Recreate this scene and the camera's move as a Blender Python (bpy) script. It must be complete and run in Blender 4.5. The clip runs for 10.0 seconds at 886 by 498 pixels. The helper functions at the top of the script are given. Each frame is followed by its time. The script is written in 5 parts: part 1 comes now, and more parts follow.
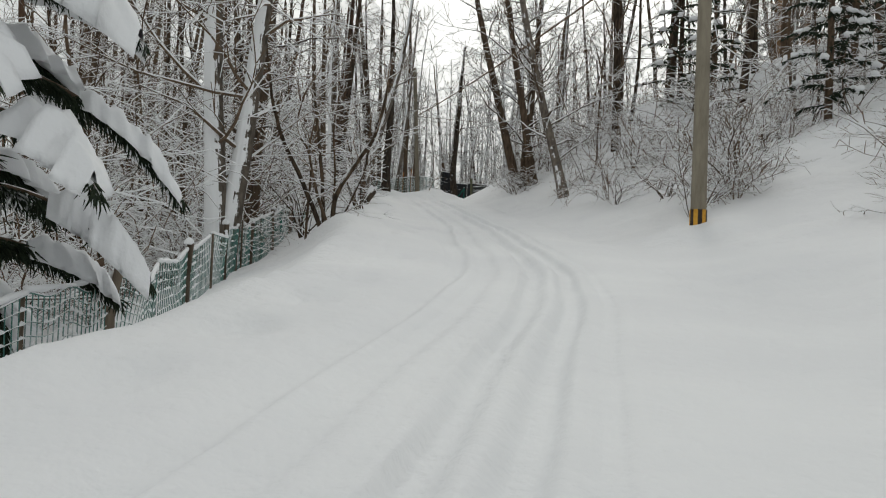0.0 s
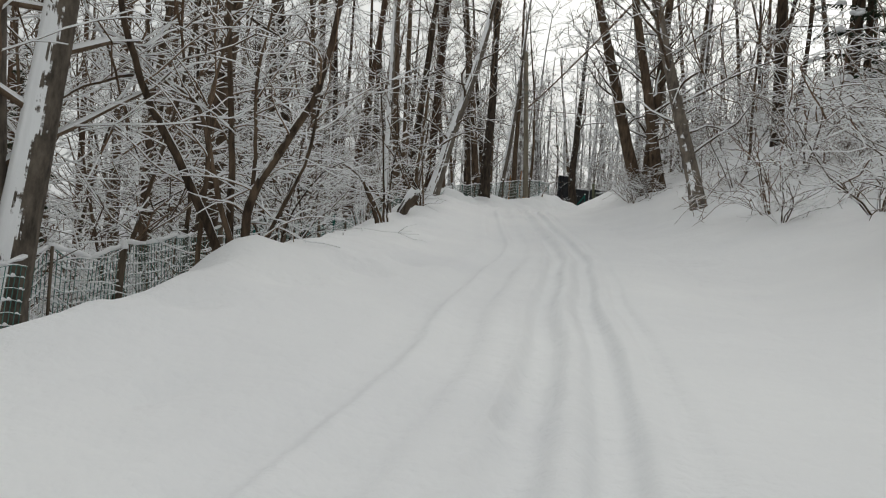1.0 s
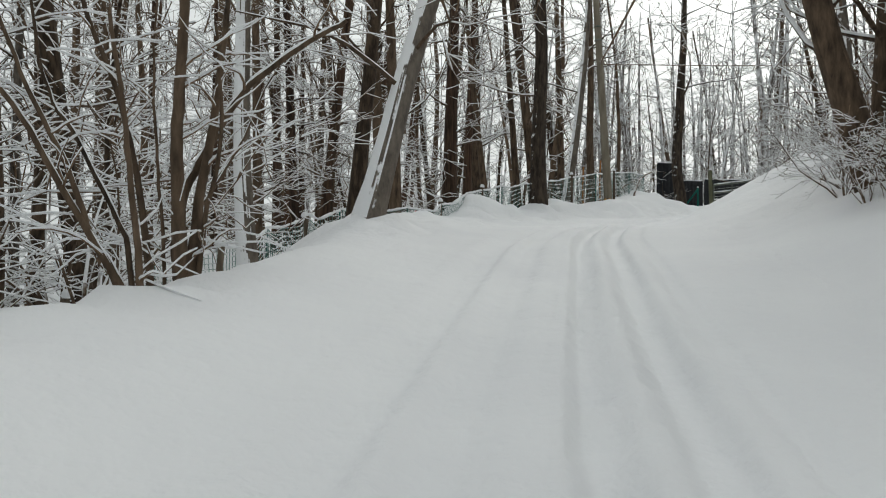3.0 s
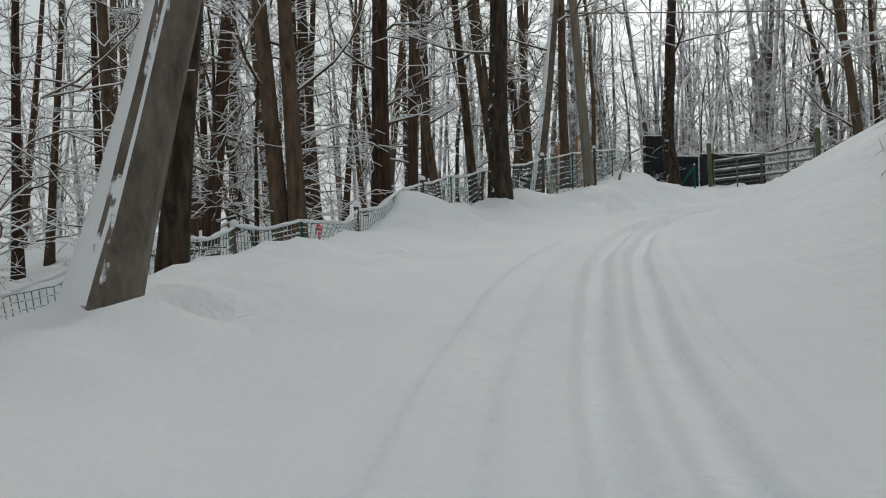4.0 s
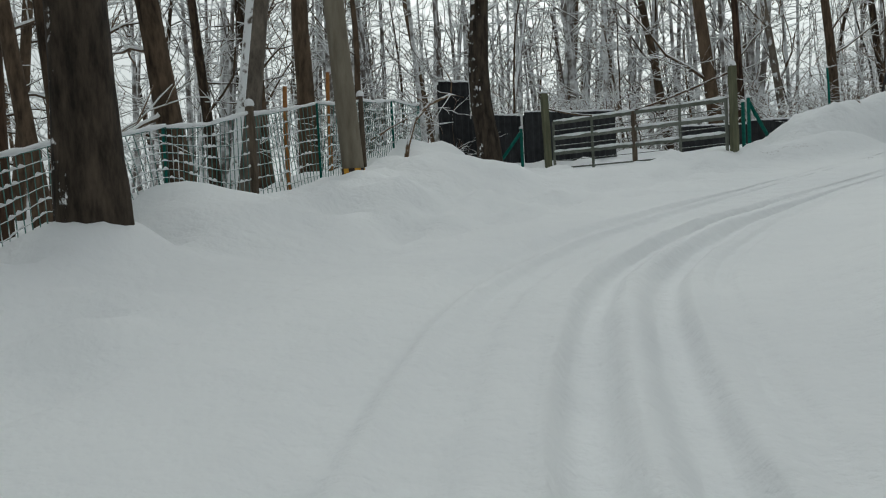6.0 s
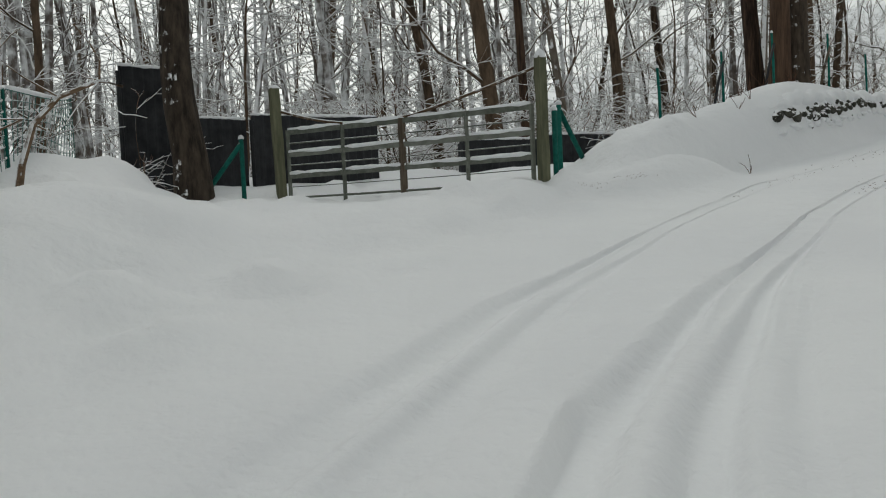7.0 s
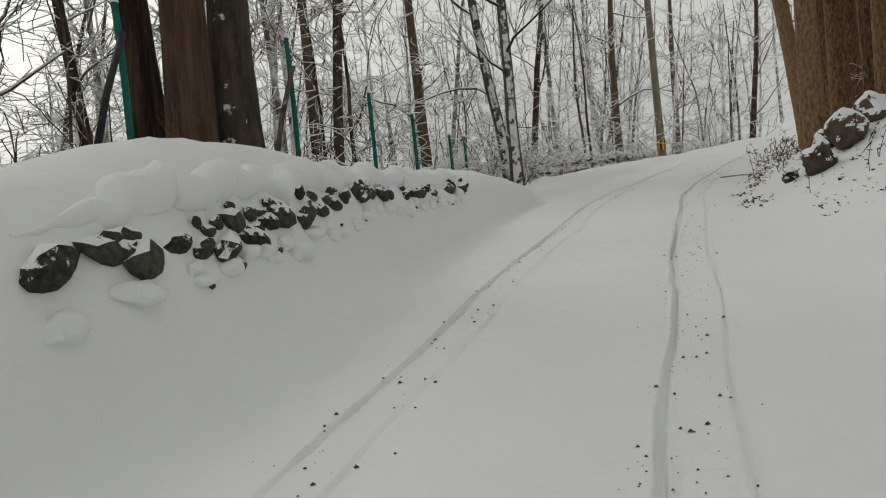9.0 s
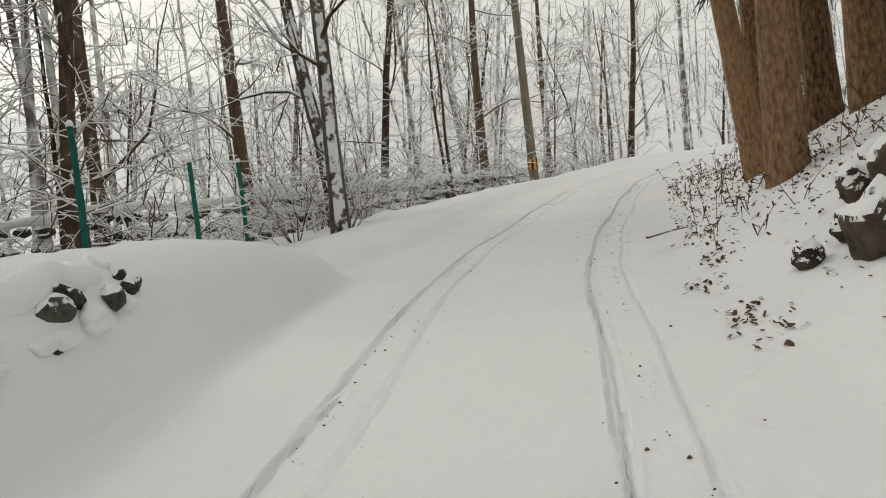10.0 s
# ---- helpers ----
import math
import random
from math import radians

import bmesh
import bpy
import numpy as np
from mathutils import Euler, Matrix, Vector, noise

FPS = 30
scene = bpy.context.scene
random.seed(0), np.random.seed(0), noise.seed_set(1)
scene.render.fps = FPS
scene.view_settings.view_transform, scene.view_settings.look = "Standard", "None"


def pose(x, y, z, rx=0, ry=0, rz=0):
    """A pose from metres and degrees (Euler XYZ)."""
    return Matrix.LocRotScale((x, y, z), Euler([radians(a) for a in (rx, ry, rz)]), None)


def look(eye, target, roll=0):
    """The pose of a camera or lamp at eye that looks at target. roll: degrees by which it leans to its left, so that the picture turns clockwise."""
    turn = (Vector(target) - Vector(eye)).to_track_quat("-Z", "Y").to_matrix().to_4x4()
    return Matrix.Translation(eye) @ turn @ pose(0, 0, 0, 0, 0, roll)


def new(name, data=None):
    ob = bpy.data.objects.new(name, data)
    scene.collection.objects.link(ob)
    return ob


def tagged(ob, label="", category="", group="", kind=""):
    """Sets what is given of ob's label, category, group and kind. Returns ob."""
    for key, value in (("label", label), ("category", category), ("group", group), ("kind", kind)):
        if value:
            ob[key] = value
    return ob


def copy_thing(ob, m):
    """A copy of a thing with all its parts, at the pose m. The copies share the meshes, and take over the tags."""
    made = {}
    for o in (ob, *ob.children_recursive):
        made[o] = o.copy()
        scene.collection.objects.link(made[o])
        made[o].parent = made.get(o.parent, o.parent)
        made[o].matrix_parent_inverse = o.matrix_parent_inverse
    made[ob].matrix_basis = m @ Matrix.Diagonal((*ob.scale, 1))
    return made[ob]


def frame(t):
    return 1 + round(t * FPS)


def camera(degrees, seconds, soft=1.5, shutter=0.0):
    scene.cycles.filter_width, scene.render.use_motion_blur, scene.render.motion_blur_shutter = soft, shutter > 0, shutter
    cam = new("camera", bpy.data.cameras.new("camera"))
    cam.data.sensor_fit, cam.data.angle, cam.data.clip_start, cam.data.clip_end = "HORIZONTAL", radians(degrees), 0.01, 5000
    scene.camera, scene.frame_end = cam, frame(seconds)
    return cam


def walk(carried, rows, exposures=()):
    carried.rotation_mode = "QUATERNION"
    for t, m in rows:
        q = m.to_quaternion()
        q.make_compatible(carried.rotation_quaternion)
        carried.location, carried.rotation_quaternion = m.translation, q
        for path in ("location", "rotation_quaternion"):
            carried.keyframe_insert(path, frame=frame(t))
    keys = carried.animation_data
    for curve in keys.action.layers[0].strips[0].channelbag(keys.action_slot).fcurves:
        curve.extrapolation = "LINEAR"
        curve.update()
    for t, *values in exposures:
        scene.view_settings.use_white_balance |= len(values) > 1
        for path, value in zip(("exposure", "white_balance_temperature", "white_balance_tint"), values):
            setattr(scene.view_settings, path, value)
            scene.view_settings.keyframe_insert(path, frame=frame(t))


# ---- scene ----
cam = camera(54.0, 10.0, soft=1.1)
PATH = [
    (0, (-6.504, -34.646, -2.833), (-5.562, -29.737, -2.754), 2.45),
    (0.5, (-4.623, -30.244, -2.459), (-4.091, -25.274, -2.378), 3.44),
    (1, (-3.138, -25.484, -1.972), (-2.984, -20.487, -1.901), 3.89),
    (1.5, (-1.903, -20.835, -1.567), (-2.064, -15.838, -1.514), 3.98),
    (2, (-1.182, -16.428, -1.139), (-1.535, -11.441, -1.086), 2.79),
    (2.5, (-0.727, -12.009, -0.727), (-1.160, -7.028, -0.675), 1.67),
    (3, (-0.481, -7.728, -0.375), (-0.883, -2.745, -0.286), 0.13),
    (3.2, (-0.458, -6.097, -0.181), (-0.812, -1.110, -0.121), -0.05),
    (4.5, (0.229, 3.319, 1.133), (0.122, 8.317, 1.036), -3.35),
    (5, (0.573, 6.958, 1.390), (0.694, 11.954, 1.222), -4.35),
    (5.2, (0.679, 8.387, 1.471), (0.943, 13.376, 1.254), -4.20),
    (6.5, (2.820, 17.172, 1.983), (4.519, 21.862, 1.648), -2.53),
    (7, (4.365, 19.801, 2.288), (6.688, 24.216, 1.950), -2.57),
    (7.5, (6.310, 22.036, 2.509), (9.230, 26.087, 2.255), -3.03),
    (8, (8.750, 24.022, 2.762), (12.158, 27.677, 2.587), -4.09),
    (8.5, (11.432, 25.612, 3.065), (15.305, 28.769, 2.905), -4.28),
    (9, (14.376, 26.926, 3.366), (18.572, 29.640, 3.214), -4.50),
    (9.5, (17.623, 28.099, 3.765), (22.032, 30.452, 3.606), -5.71),
    (10, (20.111, 28.987, 4.013), (24.661, 31.055, 3.867), -5.16),
]
# seconds, stops, kelvin, tint: the clip's own exposure and white balance drift
GAIN = [(0, -0.42, 6650, 6), (1.5, -0.32, 6700, 7), (2.5, -0.13, 6600, 5), (4.5, -0.52, 6300, 3), (5.0, -0.5, 6200, 1), (6.5, -0.45, 6450, 1), (7.5, -0.4, 6780, 6), (8.5, -0.5, 7080, 6), (9.0, -0.45, 6950, 5), (9.5, -0.26, 7030, 6), (10, -0.12, 7120, 6)]
walk(cam, [(t, look(eye, target, roll)) for t, eye, target, roll in PATH], GAIN)

# ---- world and light: bright overcast winter day ----
world = bpy.data.worlds.new("overcast_sky")
scene.world = world
world.use_nodes = True
wn = world.node_tree
wn.nodes.clear()
w_sky = wn.nodes.new("ShaderNodeTexSky")
w_sky.sky_type = "NISHITA"
w_sky.sun_disc = False
w_sky.sun_elevation = radians(32)
w_sky.sun_rotation = radians(20)
w_sky.air_density, w_sky.dust_density, w_sky.ozone_density = 1.0, 6.0, 1.0
w_hsv = wn.nodes.new("ShaderNodeHueSaturation")
w_hsv.inputs["Saturation"].default_value = 0.12
w_mix = wn.nodes.new("ShaderNodeMixRGB")
w_mix.inputs[0].default_value = 0.72
w_mix.inputs[2].default_value = (9.22, 9.45, 9.7, 1)
w_bg = wn.nodes.new("ShaderNodeBackground")
w_bg.inputs["Strength"].default_value = 0.10
w_out = wn.nodes.new("ShaderNodeOutputWorld")
wn.links.new(w_sky.outputs[0], w_hsv.inputs["Color"])
wn.links.new(w_hsv.outputs[0], w_mix.inputs[1])
wn.links.new(w_mix.outputs[0], w_bg.inputs[0])
wn.links.new(w_bg.outputs[0], w_out.inputs[0])
sun_data = bpy.data.lights.new("sun", "SUN")
sun_data.energy, sun_data.angle, sun_data.color = 0.5, radians(14), (1.0, 0.96, 0.92)
sun = new("sun", sun_data)
sun.matrix_world = look((20, 60, 60), (0, 0, 0))


# ---- materials ----
def material(name, rough=0.8, metal=0.0):
    m = bpy.data.materials.new(name)
    m.use_nodes = True
    nt = m.node_tree
    bsdf = nt.nodes["Principled BSDF"]
    bsdf.inputs["Roughness"].default_value = rough
    bsdf.inputs["Metallic"].default_value = metal
    bsdf.inputs["Specular IOR Level"].default_value = 0.25
    return m, nt, bsdf


def noise_node(nt, scale, detail=4.0, rough=0.55, vec=None):
    n = nt.nodes.new("ShaderNodeTexNoise")
    n.inputs["Scale"].default_value = scale
    n.inputs["Detail"].default_value = detail
    n.inputs["Roughness"].default_value = rough
    if vec is not None:
        nt.links.new(vec, n.inputs["Vector"])
    return n


def ramp(nt, fac, stops):
    r = nt.nodes.new("ShaderNodeValToRGB")
    els = r.color_ramp.elements
    while len(els) < len(stops):
        els.new(0.5)
    for e, (p, c) in zip(els, stops):
        e.position, e.color = p, (*c, 1)
    nt.links.new(fac, r.inputs[0])
    return r


def math_node(nt, op, a, b=None, clamp=False):
    n = nt.nodes.new("ShaderNodeMath")
    n.operation, n.use_clamp = op, clamp
    for i, v in enumerate((a, b)):
        if v is None:
            continue
        if isinstance(v, (int, float)):
            n.inputs[i].default_value = v
        else:
            nt.links.new(v, n.inputs[i])
    return n.outputs[0]


def mix(nt, fac, a, b):
    n = nt.nodes.new("ShaderNodeMixRGB")
    for i, v in enumerate((fac, a, b)):
        if isinstance(v, tuple):
            n.inputs[i].default_value = (*v, 1)
        elif isinstance(v, (int, float)):
            n.inputs[i].default_value = v
        else:
            nt.links.new(v, n.inputs[i])
    return n.outputs[0]


def bump(nt, bsdf, height, strength, dist):
    b = nt.nodes.new("ShaderNodeBump")
    b.inputs["Strength"].default_value = strength
    b.inputs["Distance"].default_value = dist
    nt.links.new(height, b.inputs["Height"])
    nt.links.new(b.outputs[0], bsdf.inputs["Normal"])


SNOW = (0.84, 0.85, 0.86)


def snow_material(name="snow"):
    m, nt, bsdf = material(name, 0.75)
    tc = nt.nodes.new("ShaderNodeTexCoord")
    big = noise_node(nt, 0.35, 3, vec=tc.outputs["Object"])
    fine = noise_node(nt, 9.0, 5, 0.6, tc.outputs["Object"])
    col = ramp(nt, big.outputs[0], [(0.3, (0.79, 0.80, 0.82)), (0.7, (0.85, 0.86, 0.87))])
    nt.links.new(col.outputs[0], bsdf.inputs["Base Color"])
    mid = noise_node(nt, 2.6, 4, 0.55, tc.outputs["Object"])
    both = math_node(nt, "ADD", math_node(nt, "MULTIPLY", mid.outputs[0], 2.2), math_node(nt, "MULTIPLY", fine.outputs[0], 0.7))
    bump(nt, bsdf, both, 0.55, 0.035)
    return m


def snowed_material(name, dark, light, grain, threshold, soft, side=None, side_amount=0.0, rough=0.9, patch=2.0, streak=1.0):
    """Bark, wood or metal on which snow lies on upward faces, and in patches on one side."""
    m, nt, bsdf = material(name, rough)
    tc = nt.nodes.new("ShaderNodeTexCoord")
    mp = nt.nodes.new("ShaderNodeMapping")
    mp.inputs["Scale"].default_value = (1, 1, streak)
    nt.links.new(tc.outputs["Object"], mp.inputs[0])
    g = noise_node(nt, grain, 5, 0.65, mp.outputs[0])
    oi = nt.nodes.new("ShaderNodeObjectInfo")
    shade = math_node(nt, "ADD", g.outputs[0], math_node(nt, "MULTIPLY", math_node(nt, "SUBTRACT", oi.outputs["Random"], 0.5), 0.25))
    col = ramp(nt, shade, [(0.3, dark), (0.72, light)])
    geo = nt.nodes.new("ShaderNodeNewGeometry")
    sep = nt.nodes.new("ShaderNodeSeparateXYZ")
    nt.links.new(geo.outputs["True Normal"], sep.inputs[0])
    p = noise_node(nt, patch, 4, 0.6, tc.outputs["Object"])
    up = sep.outputs["Z"]
    if side is not None:
        dot = nt.nodes.new("ShaderNodeVectorMath")
        dot.operation = "DOT_PRODUCT"
        nt.links.new(geo.outputs["True Normal"], dot.inputs[0])
        dot.inputs[1].default_value = side
        up = math_node(nt, "ADD", up, math_node(nt, "MULTIPLY", dot.outputs["Value"], side_amount))
    v = math_node(nt, "ADD", up, math_node(nt, "MULTIPLY", math_node(nt, "SUBTRACT", p.outputs[0], 0.5), 1.2))
    cover = math_node(nt, "DIVIDE", math_node(nt, "SUBTRACT", v, threshold), soft, clamp=True)
    out = mix(nt, cover, col.outputs[0], SNOW)
    nt.links.new(out, bsdf.inputs["Base Color"])
    bump(nt, bsdf, math_node(nt, "ADD", g.outputs[0], cover), 0.5, 0.02)
    return m


WIND = (-0.75, -0.55, 0.0)
M_SNOW = snow_material()
M_BARK = snowed_material("bark_dark", (0.026, 0.018, 0.012), (0.155, 0.108, 0.072), 9, 0.78, 0.12, WIND, 0.62, streak=0.25)
M_BARK_BIRCH = snowed_material("bark_snowy", (0.05, 0.042, 0.036), (0.22, 0.185, 0.15), 8, 0.70, 0.08, WIND, 0.85, streak=0.4, patch=4.5)
M_BARK_PLASTER = snowed_material("bark_plastered", (0.05, 0.042, 0.036), (0.2, 0.17, 0.14), 8, 0.50, 0.08, WIND, 0.85, streak=0.4, patch=3.5)
M_BARK_RED = snowed_material("bark_cedar", (0.016, 0.010, 0.007), (0.115, 0.070, 0.045), 14, 0.98, 0.08, WIND, 0.5, streak=0.10, patch=5)
M_CEDAR = snowed_material("bark_cedar_mottled", (0.06, 0.034, 0.018), (0.36, 0.215, 0.115), 17, 1.02, 0.06, WIND, 0.45, streak=0.4, patch=12)
M_BARK_WHITE = snowed_material("bark_snow_caked", (0.04, 0.033, 0.027), (0.18, 0.15, 0.12), 8, 0.20, 0.07, WIND, 0.85, streak=0.4, patch=4)
M_LIMB = snowed_material("limb_bark", (0.04, 0.027, 0.018), (0.17, 0.12, 0.082), 10, 0.12, 0.2, WIND, 0.25)
M_TWIG = snowed_material("twig_bark", (0.06, 0.038, 0.024), (0.23, 0.155, 0.10), 14, 0.03, 0.15, patch=6)
M_TWIG_RED = snowed_material("twig_reddish", (0.09, 0.054, 0.038), (0.27, 0.175, 0.125), 14, 0.0, 0.15, patch=6)
# far twigs: distance haze is put into the paler, greyer bark; snow cover is thicker
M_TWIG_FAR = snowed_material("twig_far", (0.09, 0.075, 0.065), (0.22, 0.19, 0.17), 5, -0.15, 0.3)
M_BARK_FLECK = snowed_material("bark_flecked", (0.016, 0.012, 0.009), (0.10, 0.076, 0.056), 9, 0.66, 0.1, WIND, 0.55, patch=6, streak=0.25)
M_POLE = snowed_material("pole_concrete", (0.14, 0.12, 0.09), (0.27, 0.24, 0.185), 6, 1.2, 0.1, WIND, 0.4, streak=0.2)
M_POST = snowed_material("post_green_wood", (0.075, 0.08, 0.05), (0.19, 0.19, 0.12), 10, 0.75, 0.1, WIND, 0.1, streak=0.15)
M_GREEN = snowed_material("green_paint", (0.003, 0.07, 0.055), (0.015, 0.15, 0.12), 12, 0.6, 0.2, WIND, 0.2)
M_MESH = snowed_material("fence_wire", (0.05, 0.14, 0.12), (0.14, 0.27, 0.24), 12, 0.05, 0.2)
M_BLACK = snowed_material("black_sheet", (0.008, 0.009, 0.011), (0.035, 0.037, 0.04), 3, 0.85, 0.1, rough=0.6)
M_WOOD = snowed_material("weathered_wood", (0.06, 0.045, 0.032), (0.2, 0.16, 0.12), 12, 0.7, 0.1, WIND, 0.2, streak=0.15)
M_GATE = snowed_material("gate_paint", (0.10, 0.11, 0.09), (0.21, 0.22, 0.19), 9, 0.55, 0.1)
M_ROCK = snowed_material("dark_mossy_rock", (0.018, 0.019, 0.014), (0.10, 0.096, 0.078), 7, 0.5, 0.08, patch=5)
M_ROCK_BROWN = snowed_material("brown_rock", (0.028, 0.022, 0.016), (0.13, 0.10, 0.075), 7, 0.22, 0.08, patch=5)


def flat_material(name, dark, light, scale=12, rough=0.6):
    m, nt, bsdf = material(name, rough)
    tc = nt.nodes.new("ShaderNodeTexCoord")
    g = noise_node(nt, scale, 4, 0.6, tc.outputs["Object"])
    nt.links.new(ramp(nt, g.outputs[0], [(0.3, dark), (0.7, light)]).outputs[0], bsdf.inputs["Base Color"])
    return m


M_YELLOW = flat_material("warning_yellow", (0.5, 0.24, 0.03), (0.7, 0.38, 0.05))
M_STRIPE = flat_material("warning_black", (0.02, 0.015, 0.012), (0.06, 0.04, 0.03))
M_ORANGE = flat_material("orange_paint", (0.24, 0.10, 0.03), (0.4, 0.18, 0.05))
M_PINK = flat_material("pink_ribbon", (0.65, 0.12, 0.16), (0.8, 0.2, 0.25))
M_LEAF = flat_material("dead_leaf", (0.05, 0.025, 0.016), (0.17, 0.085, 0.05), 30, 0.85)

# ---- plan of the road ----
K = 1.18  # metres per plan unit
ROAD = np.array([
    (-14.2, -49.6, -5.4), (-8.2, -36.0, -4.15), (-5.9, -30.7, -3.66), (-4.0, -25.7, -3.15), (-2.7, -21.0, -2.75),
    (-1.9, -16.5, -2.31), (-1.1, -11.8, -1.88), (-0.5, -7.1, -1.46), (0.15, 1.8, -0.36), (0.8, 8.3, 0.27),
    (2.15, 15.3, 0.68), (4.0, 19.8, 1.08), (6.6, 22.9, 1.36), (9.4, 25.2, 1.64), (12.95, 27.1, 2.04),
    (16.6, 28.4, 2.43), (20.3, 29.55, 2.88), (26.8, 31.35, 3.48), (30.7, 32.25, 3.8), (36.0, 33.1, 4.28),
    (40.1, 33.3, 4.68), (47.2, 32.6, 5.38), (59.0, 27.5, 6.5)])


def curve_through(pts, per=16):
    """A smooth line through the stations (Catmull-Rom)."""
    p = np.vstack([2 * pts[0] - pts[1], pts, 2 * pts[-1] - pts[-2]])
    t = np.linspace(0, 1, per, endpoint=False)[:, None]
    out = []
    for a, b, c, d in zip(p[:-3], p[1:-2], p[2:-1], p[3:]):
        out.append(0.5 * (2 * b + (c - a) * t + (2 * a - 5 * b + 4 * c - d) * t**2 + (3 * b - a - 3 * c + d) * t**3))
    return np.vstack(out + [pts[-1:]])


LINE = curve_through(ROAD)
TAN = np.gradient(LINE[:, :2], axis=0)
TAN /= np.linalg.norm(TAN, axis=1)[:, None]
U = np.arange(len(LINE)) / 16.0  # station number

# cross profile by station: left edge offset, its height, fall beyond it, floor below it; right foot offset, slope, top
PROF_U = [0, 3, 4, 5, 6, 7, 7.3, 8, 9, 10, 11, 12, 13, 13.5, 14.2, 15, 16, 17, 17.7, 18.5, 20, 22]
L_EDGE = [2.1, 2.2, 2.5, 2.5, 2.75, 2.95, 2.65, 2.3, 3.3, 3.6, 4.2, 4.6, 4.6, 3.4, 2.7, 2.6, 2.5, 2.5, 1.85, 1.75, 1.8, 2.0]
L_HIGH = [0, 0, .03, .08, .15, .22, .25, .2, .18, .18, .2, .42, .4, .32, .25, .2, .2, .15, .1, .09, .08, .05]
L_FALL = [.45, .45, .45, .45, .45, .5, .52, .6, .62, .55, .14, .04, .02, .02, .02, .04, .10, .12, .14, .14, .14, .15]
GAP_U, L_GAP = [0, 10, 11, 14, 15.5, 17, 17.7, 19], [.15, .15, .8, 1, 1, 1, .3, .3]
# crest of the snow bank beside the upper road
RIDGE = np.array([(11.3, 30.05, 2.2), (11.9, 30.1, 2.34), (12.8, 30.2, 2.72), (13.9, 30.4, 3.2), (15.0, 30.7, 3.36), (16.0, 30.95, 3.56), (17.0, 31.2, 3.82), (18.0, 31.55, 4.04),
                  (19.5, 32.05, 4.1), (21.0, 32.5, 4.12), (23.0, 33.0, 4.12), (25.0, 33.45, 4.13), (26.0, 33.6, 4.1), (26.7, 33.65, 3.97), (27.3, 33.75, 3.7)])
R_FOOT = [2.2, 2.2, 2.1, 2.0, 1.9, 1.8, 1.7, 1.6, 1.3, 1.05, 1.0, 1.5, 1.6, 1.5, 1.5, 1.4, 1.3, 1.1, 1.1, 1.2, 1.5, 1.6]
R_RISE = [.3, .35, .38, .42, .48, .5, .5, .5, .52, .58, .6, .45, .4, .4, .4, .4, .45, .6, .6, .55, .4, .4]
R_SOFT = [1.4, 1.4, 1.4, 1.4, 1.4, 1.4, 1.4, 1.4, 1.1, .8, .8, 1.2, 1.4, 1.4, 1.4, 1.4, 1.0, .5, .5, .7, 1.4, 1.4]
# heaps of ploughed snow: plan place, radius, height
HEAPS = ((8.5, 27.15, 1.5, -.15), (7.5, 27.9, 1.0, -.06), (-1.45, 15.75, .8, .22), (-1.7, 14.6, .5, .15), (10.2, 24.7, .4, .22), (10.9, 24.9, .45, .24), (11.6, 25.0, .45, .2), (1.83, -15.0, .9, .22), (16.7, 28.6, .5, .13), (18.2, 28.85, .3, .06), (-1.5, 16.2, 1.0, .42), (-.6, 17.6, .9, .2), (.3, 18.6, .8, .12), (.33, 18.7, .42, .32), (2.7, 22.0, .9, .30), (1.2, 20.6, 1.0, .28), (.3, 21.4, .9, .3), (4.6, 24.4, 1.0, .22), (4.3, 27.6, 1.1, .5), (5.25, 28.2, .5, .42), (3.4, 23.6, .8, .2),
         (-4.6, -13.0, .5, .25), (-4.2, -10.3, .5, .05), (-2.7, 5.0, .6, .04), (9.3, 24.6, .7, .1), (11.3, 24.9, .8, .12), (3.5, 25.4, 1.6, .24), (4.5, 27.0, 1.2, .2))


def sstep(a, b, x):
    t = np.clip((x - a) / (b - a), 0, 1)
    return t * t * (3 - 2 * t)


WAVES = [(random.uniform(0, 6.28), random.uniform(0, 6.28), f) for f in (0.11, 0.17, 0.29, 0.43, 0.7, 1.1, 1.7, 2.6)]


def wavy(x, y):
    z = 0 * x
    for i, (a, b, f) in enumerate(WAVES):
        c, s = math.cos(a), math.sin(a)
        z = z + 0.06 / (0.5 + f) * np.sin(f * (c * x + s * y) + b) * np.cos(f * 0.8 * (-s * x + c * y) + 2 * b)
    return z


